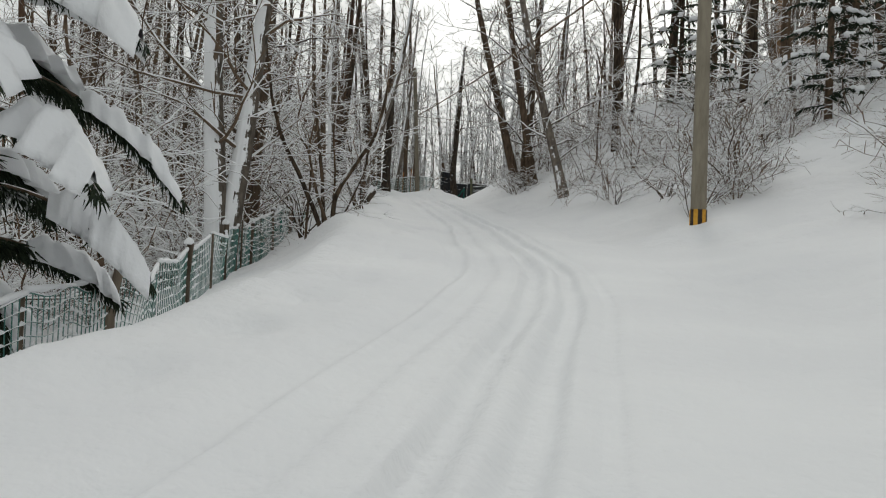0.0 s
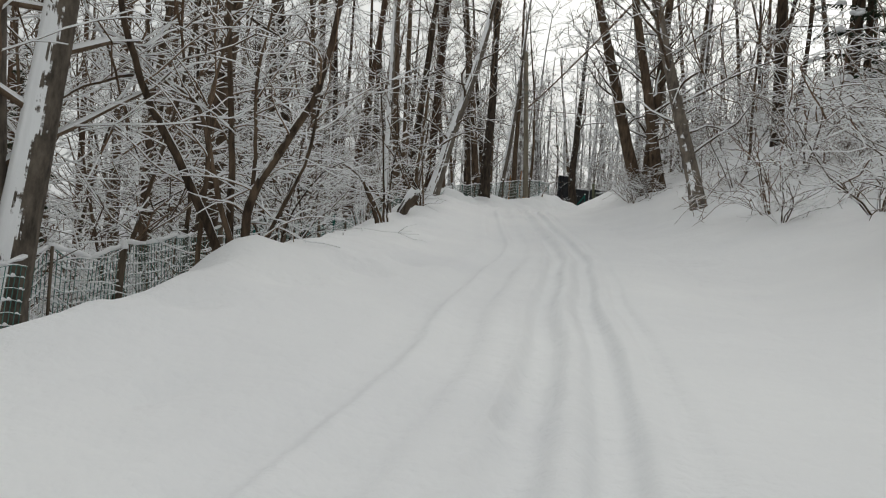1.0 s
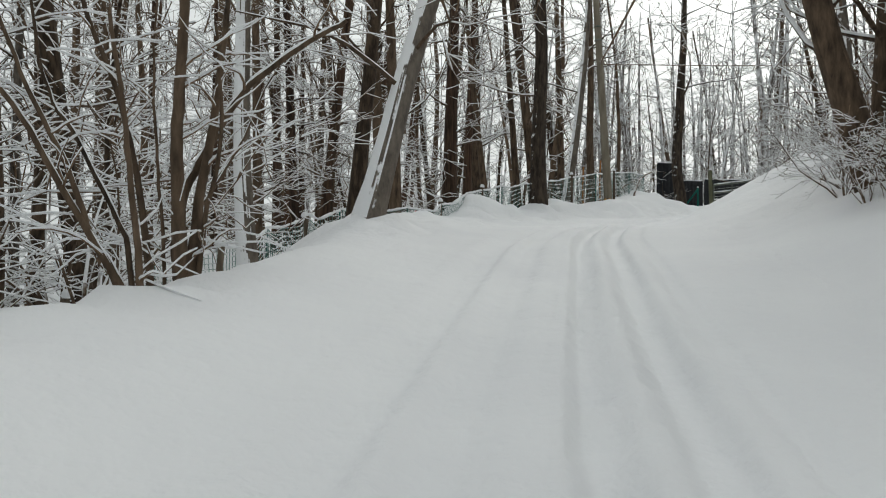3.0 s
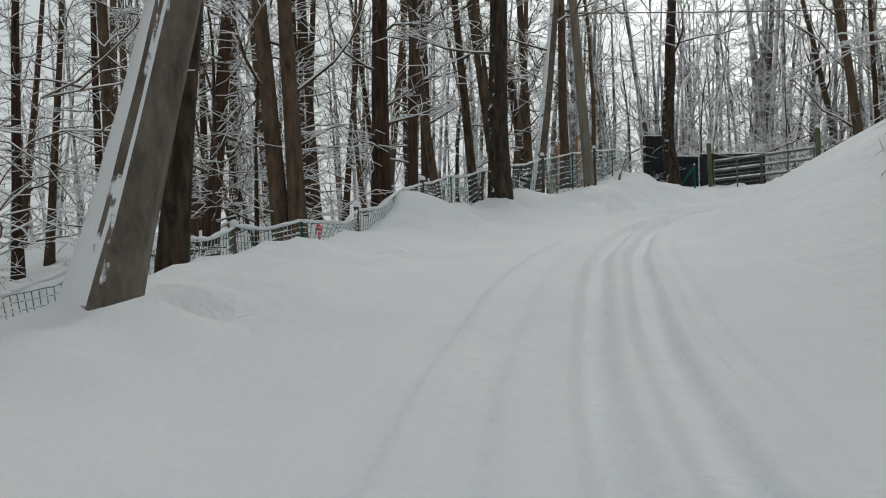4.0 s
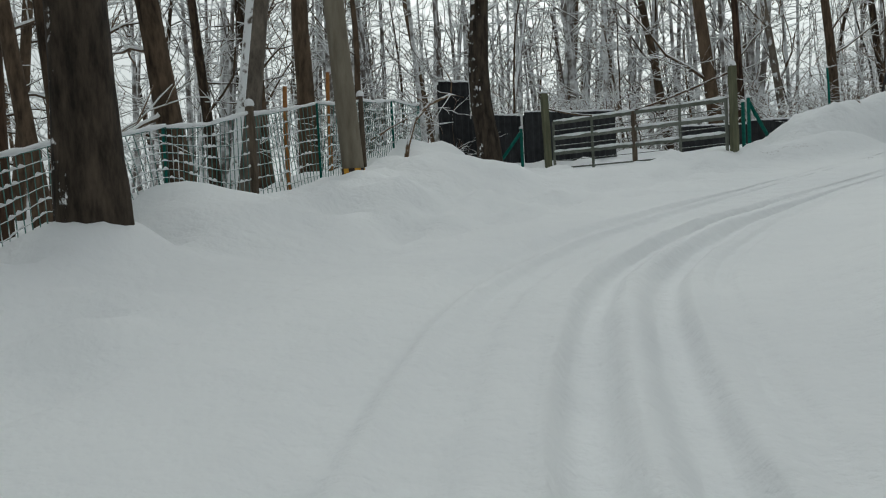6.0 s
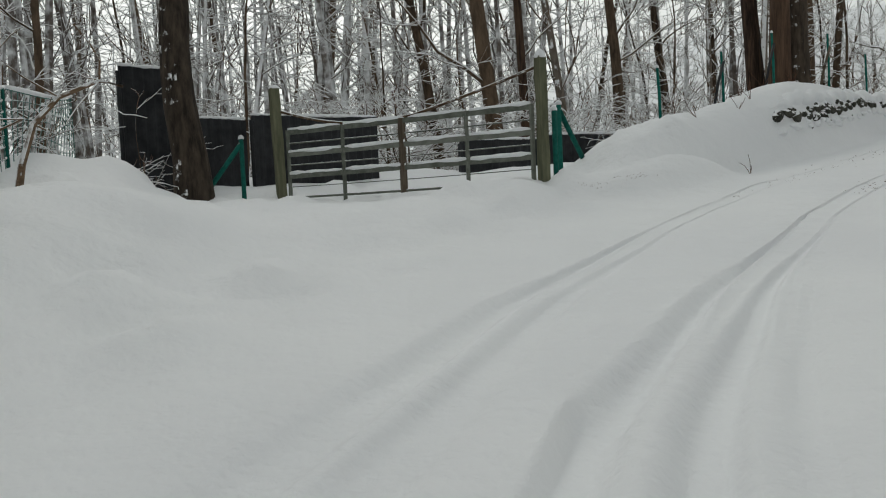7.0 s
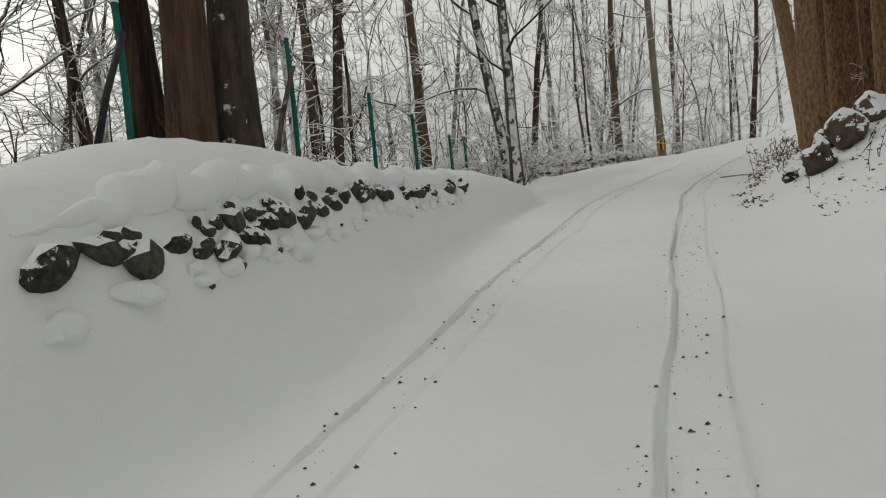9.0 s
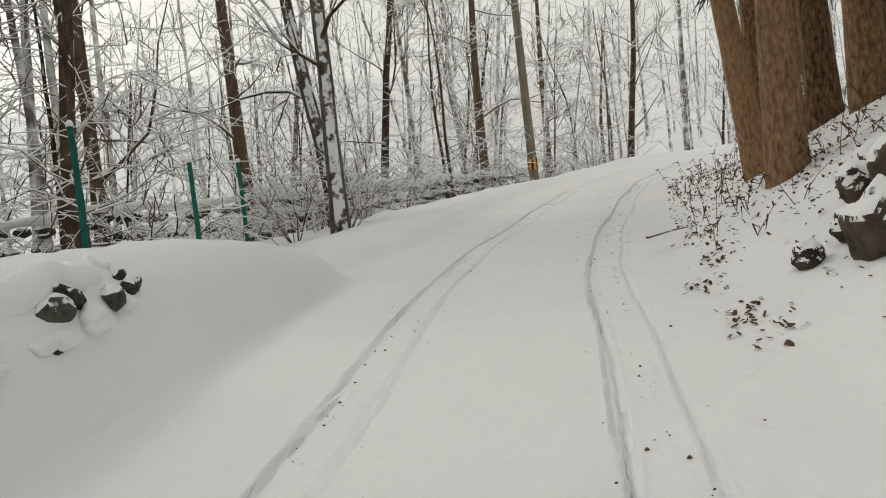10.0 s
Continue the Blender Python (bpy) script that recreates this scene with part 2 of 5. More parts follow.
def ground_z(x, y, under=False):
    """Height of the snow surface, in metres; under: of the bed below the driven lane."""
    x, y = np.atleast_1d(np.asarray(x, float)), np.atleast_1d(np.asarray(y, float))
    out = np.empty(len(x))
    for i in range(0, len(x), 4000):
        px, py = x[i:i + 4000], y[i:i + 4000]
        dx, dy = px[:, None] - LINE[None, :, 0], py[:, None] - LINE[None, :, 1]
        d2 = dx * dx + dy * dy
        k = d2.argmin(1)
        w = 1 / (d2 + 0.5) ** 3
        w /= w.sum(1)[:, None]
        zr, u = w @ LINE[:, 2], w @ U
        r = np.arange(len(k))
        side = TAN[k, 0] * dy[r, k] - TAN[k, 1] * dx[r, k]  # positive to the left
        dist = np.sqrt(d2[r, k])
        d = np.where(np.abs(side) > 0.3 * dist, np.sign(side) * dist, side)
        pick = lambda col: np.interp(u, PROF_U, col)
        e, hgt, fall = pick(L_EDGE) * K, pick(L_HIGH) * K, pick(L_FALL)
        foot, rise = pick(R_FOOT) * K, pick(R_RISE)
        steep = np.interp(u, [13.5, 14.5, 17, 18], [0.45, 0.86, 0.86, 0.72])
        left = hgt * sstep(e * steep, e, d)
        beyond = np.maximum(d - e - np.interp(u, GAP_U, L_GAP) * K, 0)
        left = left - .22 * sstep(0, 1.0, beyond) * (1 - sstep(5.8, 6.8, u))
        left = left - 4.5 * (1 - np.exp(-fall * beyond / 4.5))
        rr = np.maximum(-d - foot, 0)
        right = 22 * (1 - np.exp(-rise * (rr * rr / (rr + pick(R_SOFT))) / 22))
        ruts = 0 * d
        up_road = sstep(11.6, 13.6, u)
        for c0, c1, w0, w1, d0, d1 in ((.98, .76, .17, .016, .05, .040), (.52, .52, .16, .013, .04, .017), (-.17, -.62, .12, .016, .085, .045), (-.60, -.90, .12, .013, .08, .019),
                                       (-.98, -1.10, .08, .02, .022, .006), (.74, .64, .5, .28, .024, .012), (-.45, -.76, .6, .28, .024, .012)):
            c, w, depth = c0 + (c1 - c0) * up_road, w0 + (w1 - w0) * up_road, d0 + (d1 - d0) * up_road
            x_ = (d - c + .05 * np.sin(u * 2.1) + .02 * np.sin(u * 7.3 + c0)) / w
            crumble = 1 + .22 * np.sin(31 * u + 9 * c0) * np.sin(19 * u + 4)
            ruts += depth * crumble * (np.exp(-x_ ** 4) - .3 * (w0 < .2) * np.exp(-((np.abs(x_) - 1.55) / .5) ** 2))
        heaps = 0 * d
        for hx, hy, hr, hh in HEAPS:
            heaps += hh * K * np.exp(-(((px - hx * K) ** 2 + (py - hy * K) ** 2) / (hr * K) ** 2) ** 1.3)
        crest = np.full(len(px), -1e3)
        for a, b in zip(RIDGE[:-1], RIDGE[1:]):
            ab = b[:2] - a[:2]
            f = np.clip(((px - a[0]) * ab[0] + (py - a[1]) * ab[1]) / (ab @ ab), 0, 1)
            far_off = np.hypot(px - a[0] - f * ab[0], py - a[1] - f * ab[1])
            front = sstep(-.15, .15, ((px - a[0]) * ab[1] - (py - a[1]) * ab[0]) / np.hypot(*ab))
            face = np.interp(far_off, [0, .25, .5, .6, .7, .85, 1.2, 2.2, 900], [0, .06, .26, .42, .72, 1.1, 1.5, 2.9, 2000])
            back = .12 * far_off + .22 * far_off ** 2
            crest = np.maximum(crest, a[2] + f * (b[2] - a[2]) - front * face - (1 - front) * back)
        rough = wavy(px, py) * sstep(1.0, 3.0, np.abs(d)) * (1 + 1.2 * sstep(5, 14, np.abs(d)))
        lumps = .016 * np.sin(4.1 * px + 1.3 * py) * np.sin(3.7 * py - 1.1 * px + 1) + .012 * np.sin(7.3 * px - 2.2 * py + 2) * np.sin(6.6 * py + 2.9 * px)
        rough = rough + lumps * sstep(1.9, 2.6, np.abs(d)) * (.5 + 3.0 * sstep(-.2, .8, np.sin(.9 * px + 2) * np.sin(.7 * py)))
        trodden = sstep(1.9, 2.6, d) * sstep(6.6, 7.4, u) * (1 - sstep(13.8, 14.6, u)) * sstep(-.5, .5, np.sin(.8 * px + .4 * py) + np.sin(1.1 * py - .5 * px + 1))
        clods = .045 * np.sin(5.3 * px + .7 * py) * np.sin(4.9 * py - 1.7 * px + .5) + .04 * np.sin(2.9 * px - 2.1 * py + 1) * np.sin(3.3 * py + 1.2 * px) + .02 * np.sin(8.7 * px + 3 * py) * np.sin(9.1 * py - 2 * px)
        rough = rough + 2.2 * clods * trodden
        verge = sstep(1.5, 1.9, d) * (1 - sstep(2.7, 3.1, d)) * sstep(1.0, 2.0, u) * (1 - sstep(5.5, 6.5, u))
        rough = rough - .10 * verge * sstep(.35, .75, np.sin(2.6 * px + .9 * py) * np.sin(2.3 * py - 1.1 * px + 1))
        far = 34 * sstep(75, 200, np.hypot(px - 10, py + 5)) * sstep(10, 110, px - 0.25 * py)
        clear = np.clip(1 - (np.abs(d) - 1.7) / .4, 0, 1) if under else 0
        base = zr + left
        base = base + .05 * np.logaddexp(0, np.clip((crest - base) / .05, -50, 400))
        out[i:i + 4000] = base + right - (0 if under else ruts) + heaps + rough + far - 0.16 * clear
    return out


def gz(x, y):
    return float(ground_z([x], [y])[0])


# ---- mesh helpers ----
def mesh_of(name, verts, faces, smooth=True):
    me = bpy.data.meshes.new(name)
    me.from_pydata([tuple(v) for v in verts], [], [tuple(f) for f in faces])
    if smooth:
        me.polygons.foreach_set("use_smooth", [True] * len(me.polygons))
    me.update()
    return me


def part(name, me, mat, parent=None, label=""):
    """One mesh object, from mesh data or a bmesh, under a thing or a part."""
    if isinstance(me, bmesh.types.BMesh):
        data = bpy.data.meshes.new(name)
        me.to_mesh(data)
        me.free()
        me = data
    if mat is not None and not me.materials:
        me.materials.append(mat)
    ob = new(name, me)
    if parent is not None:
        ob.parent = parent
    if label:
        ob["label"] = label
    return ob


class Tubes:
    """Tapered tubes gathered into one mesh."""

    def __init__(self):
        self.v, self.f = [], []

    def add(self, pts, radii, sides=4, cap=True):
        pts = np.asarray(pts, float)
        n = len(pts)
        tan = np.gradient(pts, axis=0)
        tan /= np.linalg.norm(tan, axis=1)[:, None] + 1e-9
        ref = np.array([0.0, 0.0, 1.0]) if abs(tan[0, 2]) < 0.8 else np.array([1.0, 0.0, 0.0])
        a = np.cross(tan, ref)
        a /= np.linalg.norm(a, axis=1)[:, None] + 1e-9
        b = np.cross(a, tan)
        ang = np.arange(sides) * 2 * math.pi / sides + {3: math.pi / 2, 4: 0.0}.get(sides, math.pi / sides)
        ring = np.cos(ang)[None, :, None] * a[:, None] + np.sin(ang)[None, :, None] * b[:, None]
        vs = pts[:, None] + ring * np.asarray(radii, float)[:, None, None]
        o = len(self.v)
        self.v.extend(vs.reshape(-1, 3).tolist())
        for i in range(n - 1):
            for j in range(sides):
                q, r = o + i * sides + j, o + i * sides + (j + 1) % sides
                self.f.append((q, r, r + sides, q + sides))
        if cap:
            self.f.append(tuple(o + (n - 1) * sides + j for j in range(sides)))
            self.f.append(tuple(o + j for j in reversed(range(sides))))

    def box(self, c, size, m=None):
        o = len(self.v)
        for sx in (-.5, .5):
            for sy in (-.5, .5):
                for sz in (-.5, .5):
                    p = Vector((sx * size[0], sy * size[1], sz * size[2]))
                    p = (m @ p if m is not None else p) + Vector(c)
                    self.v.append(tuple(p))
        for f in ((0, 1, 3, 2), (4, 6, 7, 5), (0, 4, 5, 1), (2, 3, 7, 6), (0, 2, 6, 4), (1, 5, 7, 3)):
            self.f.append(tuple(o + i for i in f))

    def mesh(self, name, smooth=True):
        return mesh_of(name, self.v, self.f, smooth)


def wander(rng, start, way, length, n, bend, lift=0.0, sag=0.0):
    """A crooked line of n points."""
    p, d = np.array(start, float), np.array(way, float)
    d /= np.linalg.norm(d)
    out = [p.copy()]
    for i in range(n - 1):
        d = d + rng.normal(0, bend, 3) + np.array([0, 0, lift - sag * i])
        d /= np.linalg.norm(d)
        p = p + d * length / (n - 1)
        out.append(p.copy())
    return np.array(out)


def boughs(rng, tubes, twigs, spine, r0, first, count, reach, up, fine, twig_r=0.012, forks=4, flat=0.8):
    """Limbs off a spine, each with side branches and fine twigs."""
    n = len(spine)
    for i in range(count):
        f = first + (1 - first) * (i + rng.uniform(0, 1)) / count
        k = f * (n - 1)
        j = min(int(k), n - 2)
        p = spine[j] + (spine[j + 1] - spine[j]) * (k - j)
        az = rng.uniform(0, 2 * math.pi)
        way = (math.cos(az), math.sin(az), rng.uniform(*up))
        ln = reach * (1.15 - 0.75 * f) * rng.uniform(0.6, 1.25)
        r = r0 * (1.05 - 0.8 * f) * rng.uniform(0.28, 0.5)
        r = min(r, .03 + .3 * r)
        limb = wander(rng, p, way, ln, 6, 0.19, 0.05)
        tubes.add(limb, np.linspace(r, r * 0.25, 6), 4, False)
        for m in range(forks):
            q = limb[rng.integers(1, 6)]
            w2 = limb[-1] - limb[0]
            w2 = w2 / np.linalg.norm(w2) + rng.normal(0, 0.6, 3)
            w2[2] *= flat
            br = wander(rng, q, w2, ln * rng.uniform(0.35, 0.6), 4, 0.22, 0.03)
            rb = max(r * 0.35, twig_r * 1.2)
            twigs.add(br, np.linspace(rb, twig_r, 4), 3, False)
            for t in range(fine):
                q2 = br[rng.integers(1, 4)]
                w3 = w2 / np.linalg.norm(w2) + rng.normal(0, 0.6, 3)
                w3[2] *= flat
                tw = wander(rng, q2, w3, rng.uniform(0.35, 0.9), 3, 0.3, 0.0, 0.03)
                twigs.add(tw, np.linspace(twig_r, twig_r * 0.6, 3), 3, False)


def furrowed(tubes, spine, rad, depth, seed):
    """A trunk with vertical bark ridges and swellings."""
    n, sides = 70, 44
    f = np.linspace(0, 1, len(spine))
    g = np.linspace(0, 1, n) ** 1.6
    sp = np.stack([np.interp(g, f, spine[:, i]) for i in range(3)], 1)
    rr = np.interp(g, f, rad)
    o = len(tubes.v)
    tubes.add(sp, rr, sides)
    for k in range(o, len(tubes.v)):
        c = sp[(k - o) // sides]
        w = np.array(tubes.v[k]) - c
        u = w / (np.linalg.norm(w) + 1e-9)
        ridge = 1 - 2 * abs(noise.noise(Vector((u[0] * 4.5 + seed, u[1] * 4.5, c[2] * .55))))
        fine = noise.noise(Vector((u[0] * 13, u[1] * 13 + seed, c[2] * 1.6)))
        swell = noise.noise(Vector((u[0] * 1.2, u[1] * 1.2, c[2] * .5 + seed)))
        tubes.v[k] = tuple(c + w * (1 + depth * (.55 * ridge + .45 * fine) + .09 * swell))


def tree_thing(seed, height, radius, lean=(0, 0), limbs=12, first=0.35, reach=3.2, fine=4, forks=4, bark=None, twig=None, twig_r=0.0145,
               bend=0.02, label="bare forest tree with snow on its branches", up=(0.2, 1.0), flare=1.35, spines=None, limb_mat=None, flat=0.8, ridged=0.0):
    """A bare tree at the origin: trunk, limbs and twigs."""
    rng = np.random.default_rng(seed)
    root = new("tree")
    tagged(root, label, "tree", "trees of the wood")
    trunk, crown = Tubes(), Tubes()
    limbs_t = Tubes()
    for (ox, oy, lx, ly, sc) in (spines or [(0, 0, lean[0], lean[1], 1.0)]):
        h, r = height * sc, radius * (0.6 + 0.4 * sc)
        sp = wander(rng, (ox, oy, -0.4), (lx, ly, 1), h, 14, bend, 0.02)
        f = np.linspace(0, 1, 14)
        rad = r * (1 - 0.72 * f)
        rad[0] *= flare
        rad[1] *= 1 + (flare - 1) * 0.25
        if ridged:
            furrowed(trunk, sp, rad, ridged, seed)
        else:
            trunk.add(sp, rad, 10)
        boughs(rng, limbs_t, crown, sp, r, first, limbs, reach, up, fine, twig_r, forks, flat)
    part("trunk", trunk.mesh("trunk"), bark or M_BARK, root)
    part("branchwork", limbs_t.mesh("branchwork"), limb_mat or M_LIMB, root)["kind"] = "stuff"
    part("crown", crown.mesh("crown"), twig or M_TWIG, root, "fine snow-laden twigs")["kind"] = "stuff"
    return root


def put(ob, x, y, rz=0.0, scale=1.0, z=None, rx=0.0, ry=0.0):
    """Sets a thing down on the ground at a place of the plan in metres."""
    zz = gz(x, y) if z is None else z
    ob.matrix_basis = pose(x, y, zz, rx, ry, rz) @ Matrix.Diagonal((scale, scale, scale, 1))
    return ob


def shrub_thing(seed, height, stems, spread, fine=4, twig=None, label="bare shrub bowed by fresh snow", r=0.018):
    rng = np.random.default_rng(seed)
    root = new("shrub")
    tagged(root, label, "shrub", "roadside shrubs")
    st, tw = Tubes(), Tubes()
    for i in range(stems):
        az = rng.uniform(0, 2 * math.pi)
        out = rng.uniform(0.1, spread)
        sp = wander(rng, (0.1 * math.cos(az), 0.1 * math.sin(az), -0.1), (out * math.cos(az), out * math.sin(az), 1), height * rng.uniform(.6, 1.1), 8, 0.14, -0.03, 0.016)
        st.add(sp, np.linspace(r * rng.uniform(0.8, 1.7), 0.008, 8), 4, False)
        for m in range(5):
            q = sp[rng.integers(2, 8)]
            w = (sp[-1] - sp[0]) / np.linalg.norm(sp[-1] - sp[0]) + rng.normal(0, 0.8, 3)
            w[2] *= 0.35
            br = wander(rng, q, w, height * rng.uniform(0.2, 0.45), 5, 0.18, 0.0, 0.02)
            tw.add(br, np.linspace(0.017, 0.012, 5), 3, False)
            for t in range(fine):
                q2 = br[rng.integers(1, 5)]
                w3 = w + rng.normal(0, 0.7, 3)
                w3[2] *= 0.5
                tw.add(wander(rng, q2, w3, rng.uniform(0.2, 0.6), 3, 0.3, 0, 0.04), (0.013, 0.012, 0.008), 3, False)
    part("stemwork", st.mesh("stemwork"), M_LIMB, root)["kind"] = "stuff"
    part("crown", tw.mesh("crown"), twig or M_TWIG, root, "fine snow-laden twigs")["kind"] = "stuff"
    return root


# ---- ground: one sheet to the horizon ----
def spaced(lo, hi, step, out, grow=1.22):
    mid = list(np.arange(lo, hi, step))
    a, s = [lo], step
    while a[-1] > -out:
        s *= grow
        a.append(a[-1] - s)
    b, s = [mid[-1]], step
    while b[-1] < out:
        s *= grow
        b.append(b[-1] + s)
    return np.array(a[:0:-1] + mid + b[1:])


gx, gy = spaced(-12, 44, 0.25, 700), spaced(-38, 40, 0.27, 700)
GX, GY = np.meshgrid(gx, gy)
GZ = ground_z(GX.ravel(), GY.ravel(), True)
nx, ny = len(gx), len(gy)
idx = np.arange(nx * ny).reshape(ny, nx)
quads = np.stack([idx[:-1, :-1], idx[:-1, 1:], idx[1:, 1:], idx[1:, :-1]], -1).reshape(-1, 4)
g_me = mesh_of("ground", np.stack([GX.ravel(), GY.ravel(), GZ], 1).tolist(), quads.tolist())
ground = part("ground", g_me, M_SNOW)
tagged(ground, "deep fresh snow over a hillside forest road", "ground", kind="structure")


# ---- the driven lane: a strip of packed snow with wheel ruts ----
def lane():
    seg = np.r_[0, np.cumsum(np.linalg.norm(np.diff(LINE[:, :2], axis=0), axis=1))]
    stations = np.arange(0, seg[-1], 0.22)
    cols = np.unique(np.round(np.r_[np.arange(-2.5, 2.51, .10), np.arange(-1.2, 1.25, .05), np.arange(.42, .9, .02), np.arange(-1.02, -.5, .02)], 3))
    cx, cy = np.interp(stations, seg, LINE[:, 0]), np.interp(stations, seg, LINE[:, 1])
    tx, ty = np.gradient(cx), np.gradient(cy)
    ln = np.hypot(tx, ty)
    X = cx[:, None] - (ty / ln)[:, None] * cols[None]
    Y = cy[:, None] + (tx / ln)[:, None] * cols[None]
    Z = ground_z(X.ravel(), Y.ravel()).reshape(X.shape)
    Z = Z - 0.03 * np.clip((np.abs(cols) - 2.15) / .3, 0, 2)[None]
    n, m = X.shape
    ids = np.arange(n * m).reshape(n, m)
    q = np.stack([ids[:-1, :-1], ids[1:, :-1], ids[1:, 1:], ids[:-1, 1:]], -1).reshape(-1, 4)
    q = q[:, ::-1]
    ob = part("road", mesh_of("road", np.stack([X.ravel(), Y.ravel(), Z.ravel()], 1).tolist(), q.tolist()), M_SNOW)
    tagged(ob, "snow-covered lane with fresh wheel ruts", "road", kind="structure")


lane()


# ---- utility poles with striped bands, and the cable between them ----
def utility_pole(x, y, high, lean, band_z, z=None, r=0.165):
    root = new("utility_pole")
    tagged(root, "grey concrete utility pole with a yellow and black striped band", "utility pole", "utility poles along the road")
    t = Tubes()
    n = 8
    f = np.linspace(-0.06, 1, n)
    t.add([(lean[0] * high * a, lean[1] * high * a, high * a) for a in f], r - 0.05 * np.clip(f, 0, 1), 20)
    part("shaft", t.mesh("shaft"), M_POLE, root)
    r += 0.007
    for i in range(12):
        b = Tubes()
        a0, a1 = i * math.pi / 6, (i + 1) * math.pi / 6
        vs, fs = [], []
        for zz in (band_z, band_z + 0.42):
            for rr in (r, r + 0.006):
                for a in (a0, (a0 + a1) / 2, a1):
                    vs.append((lean[0] * zz + rr * math.cos(a), lean[1] * zz + rr * math.sin(a), zz))
        for q in ((3, 4, 10, 9), (4, 5, 11, 10), (0, 3, 9, 6), (5, 2, 8, 11), (6, 9, 10, 7), (7, 10, 11, 8), (0, 1, 4, 3), (1, 2, 5, 4)):
            fs.append(q)
        part("band_stripe", mesh_of("band_stripe", vs, fs, False), M_YELLOW if i % 2 else M_STRIPE, root, "yellow stripe" if i % 2 else "black stripe")
    for zz in (high * 0.72, high * 0.78):
        t = Tubes()
        t.add([(lean[0] * zz, lean[1] * zz, zz - .03), (lean[0] * zz, lean[1] * zz, zz + .03)], [.16, .16], 16)
        part("clamp", t.mesh("clamp"), M_GATE, root)
    put(root, x * K, y * K, z=z)
    return root


P1, P2, P3 = (1.83, -15.04), (2.78, 22.95), (41.2, 32.45)
utility_pole(*P1, 9.0, (-0.006, 0.003), 0.0, z=-1.62 * K)
utility_pole(*P2, 9.0, (-0.059, 0.008), -0.26, z=2.08)
utility_pole(*P3, 9.0, (-0.02, 0.02), 0.15, r=0.16, z=5.4)


def cable(name, a, b, sag, r, label):
    a, b = np.array(a), np.array(b)
    f = np.linspace(0, 1, 40)[:, None]
    pts = a + (b - a) * f
    pts[:, 2] -= sag * 4 * f[:, 0] * (1 - f[:, 0])
    t = Tubes()
    t.add(pts, [r] * 40, 6)
    ob = part(name, t.mesh(name), M_TWIG)
    tagged(ob, label, "cable")
    return ob


A1 = (P1[0] * K - 0.04, P1[1] * K, (-1.6 + 5.6) * K)
A2 = (P2[0] * K - 0.33, P2[1] * K + .04, (1.7 + 4.75) * K)
A3 = (P3[0] * K - 0.17, P3[1] * K + .17, (4.5 + 4.9) * K)
cable("overhead_cable", A1, A2, 0.25, 0.035, "overhead cable thickened by a ridge of snow")
cable("overhead_cable", A2, A3, 0.6, 0.022, "overhead cable dusted with snow")


# ---- field gate ----
def rail(tubes, a, b, w, hgt):
    a, b = Vector(a), Vector(b)
    d = (b - a).normalized()
    m = d.to_track_quat("X", "Z").to_matrix()
    tubes.box((a + b) / 2, ((b - a).length, w, hgt), m)


def snow_ridge(tubes, a, b, w, rng, lift=0.0):
    """A soft ridge of snow lying along a bar."""
    a, b = np.array(a, float), np.array(b, float)
    n = max(6, int(np.linalg.norm(b - a) / 0.12))
    f = np.linspace(0, 1, n)
    pts = a + (b - a) * f[:, None]
    pts[:, 2] += lift + rng.normal(0, 0.004, n)
    rad = w * (0.55 + 0.6 * rng.random(n))
    rad[0] *= .75
    rad[-1] *= .75
    tubes.add(pts, rad, 7)


def square_post(name, x, y, z0, z1, w, mat, label, cap, lean=(0, 0), group=""):
    root = new(name)
    tagged(root, label, "post", group)
    rng = np.random.default_rng(int(abs(x * 31 + y * 17)))
    bm = bmesh.new()
    bmesh.ops.create_cube(bm, size=1)
    for v in bm.verts:
        v.co = Vector((v.co.x * w, v.co.y * w, -0.5 if v.co.z < 0 else z1 - z0))
    bmesh.ops.subdivide_edges(bm, edges=[e for e in bm.edges if abs(e.verts[0].co.z - e.verts[1].co.z) > .5], cuts=7)
    for v in bm.verts:
        v.co += Vector(rng.normal(0, 0.004, 3))
        v.co.x += lean[0] * v.co.z
        v.co.y += lean[1] * v.co.z
    bmesh.ops.bevel(bm, geom=list(bm.edges), offset=0.008, segments=1, affect="EDGES", clamp_overlap=True)
    part("timber", bm, mat, root)
    if cap:
        bm = bmesh.new()
        bmesh.ops.create_uvsphere(bm, u_segments=12, v_segments=7, radius=1)
        for v in bm.verts:
            v.co = Vector((v.co.x * w * .62, v.co.y * w * .62, max(v.co.z, -.25) * cap)) * (1 + .05 * rng.normal())
            v.co += Vector((lean[0] * (z1 - z0), lean[1] * (z1 - z0), z1 - z0))
        for f in bm.faces:
            f.smooth = True
        part("snow_cap", bm, M_SNOW, root, "rounded cap of snow")
    root.location = (x, y, z0)
    return root


GL = np.array((7.39 * K, 28.525 * K, 1.93 * K))
GR = np.array((9.69 * K, 25.467 * K, 2.0 * K))
square_post("gate_post", *GL[:2], GL[2], 3.44 * K, 0.145, M_POST, "squared greenish timber gate post", 0.05, (-.02, .0), "gate posts")
square_post("gate_post", *GR[:2], GR[2], 3.475 * K, 0.135, M_POST, "squared greenish timber gate post with a snow cap", 0.10, (-.01, -.01), "gate posts")


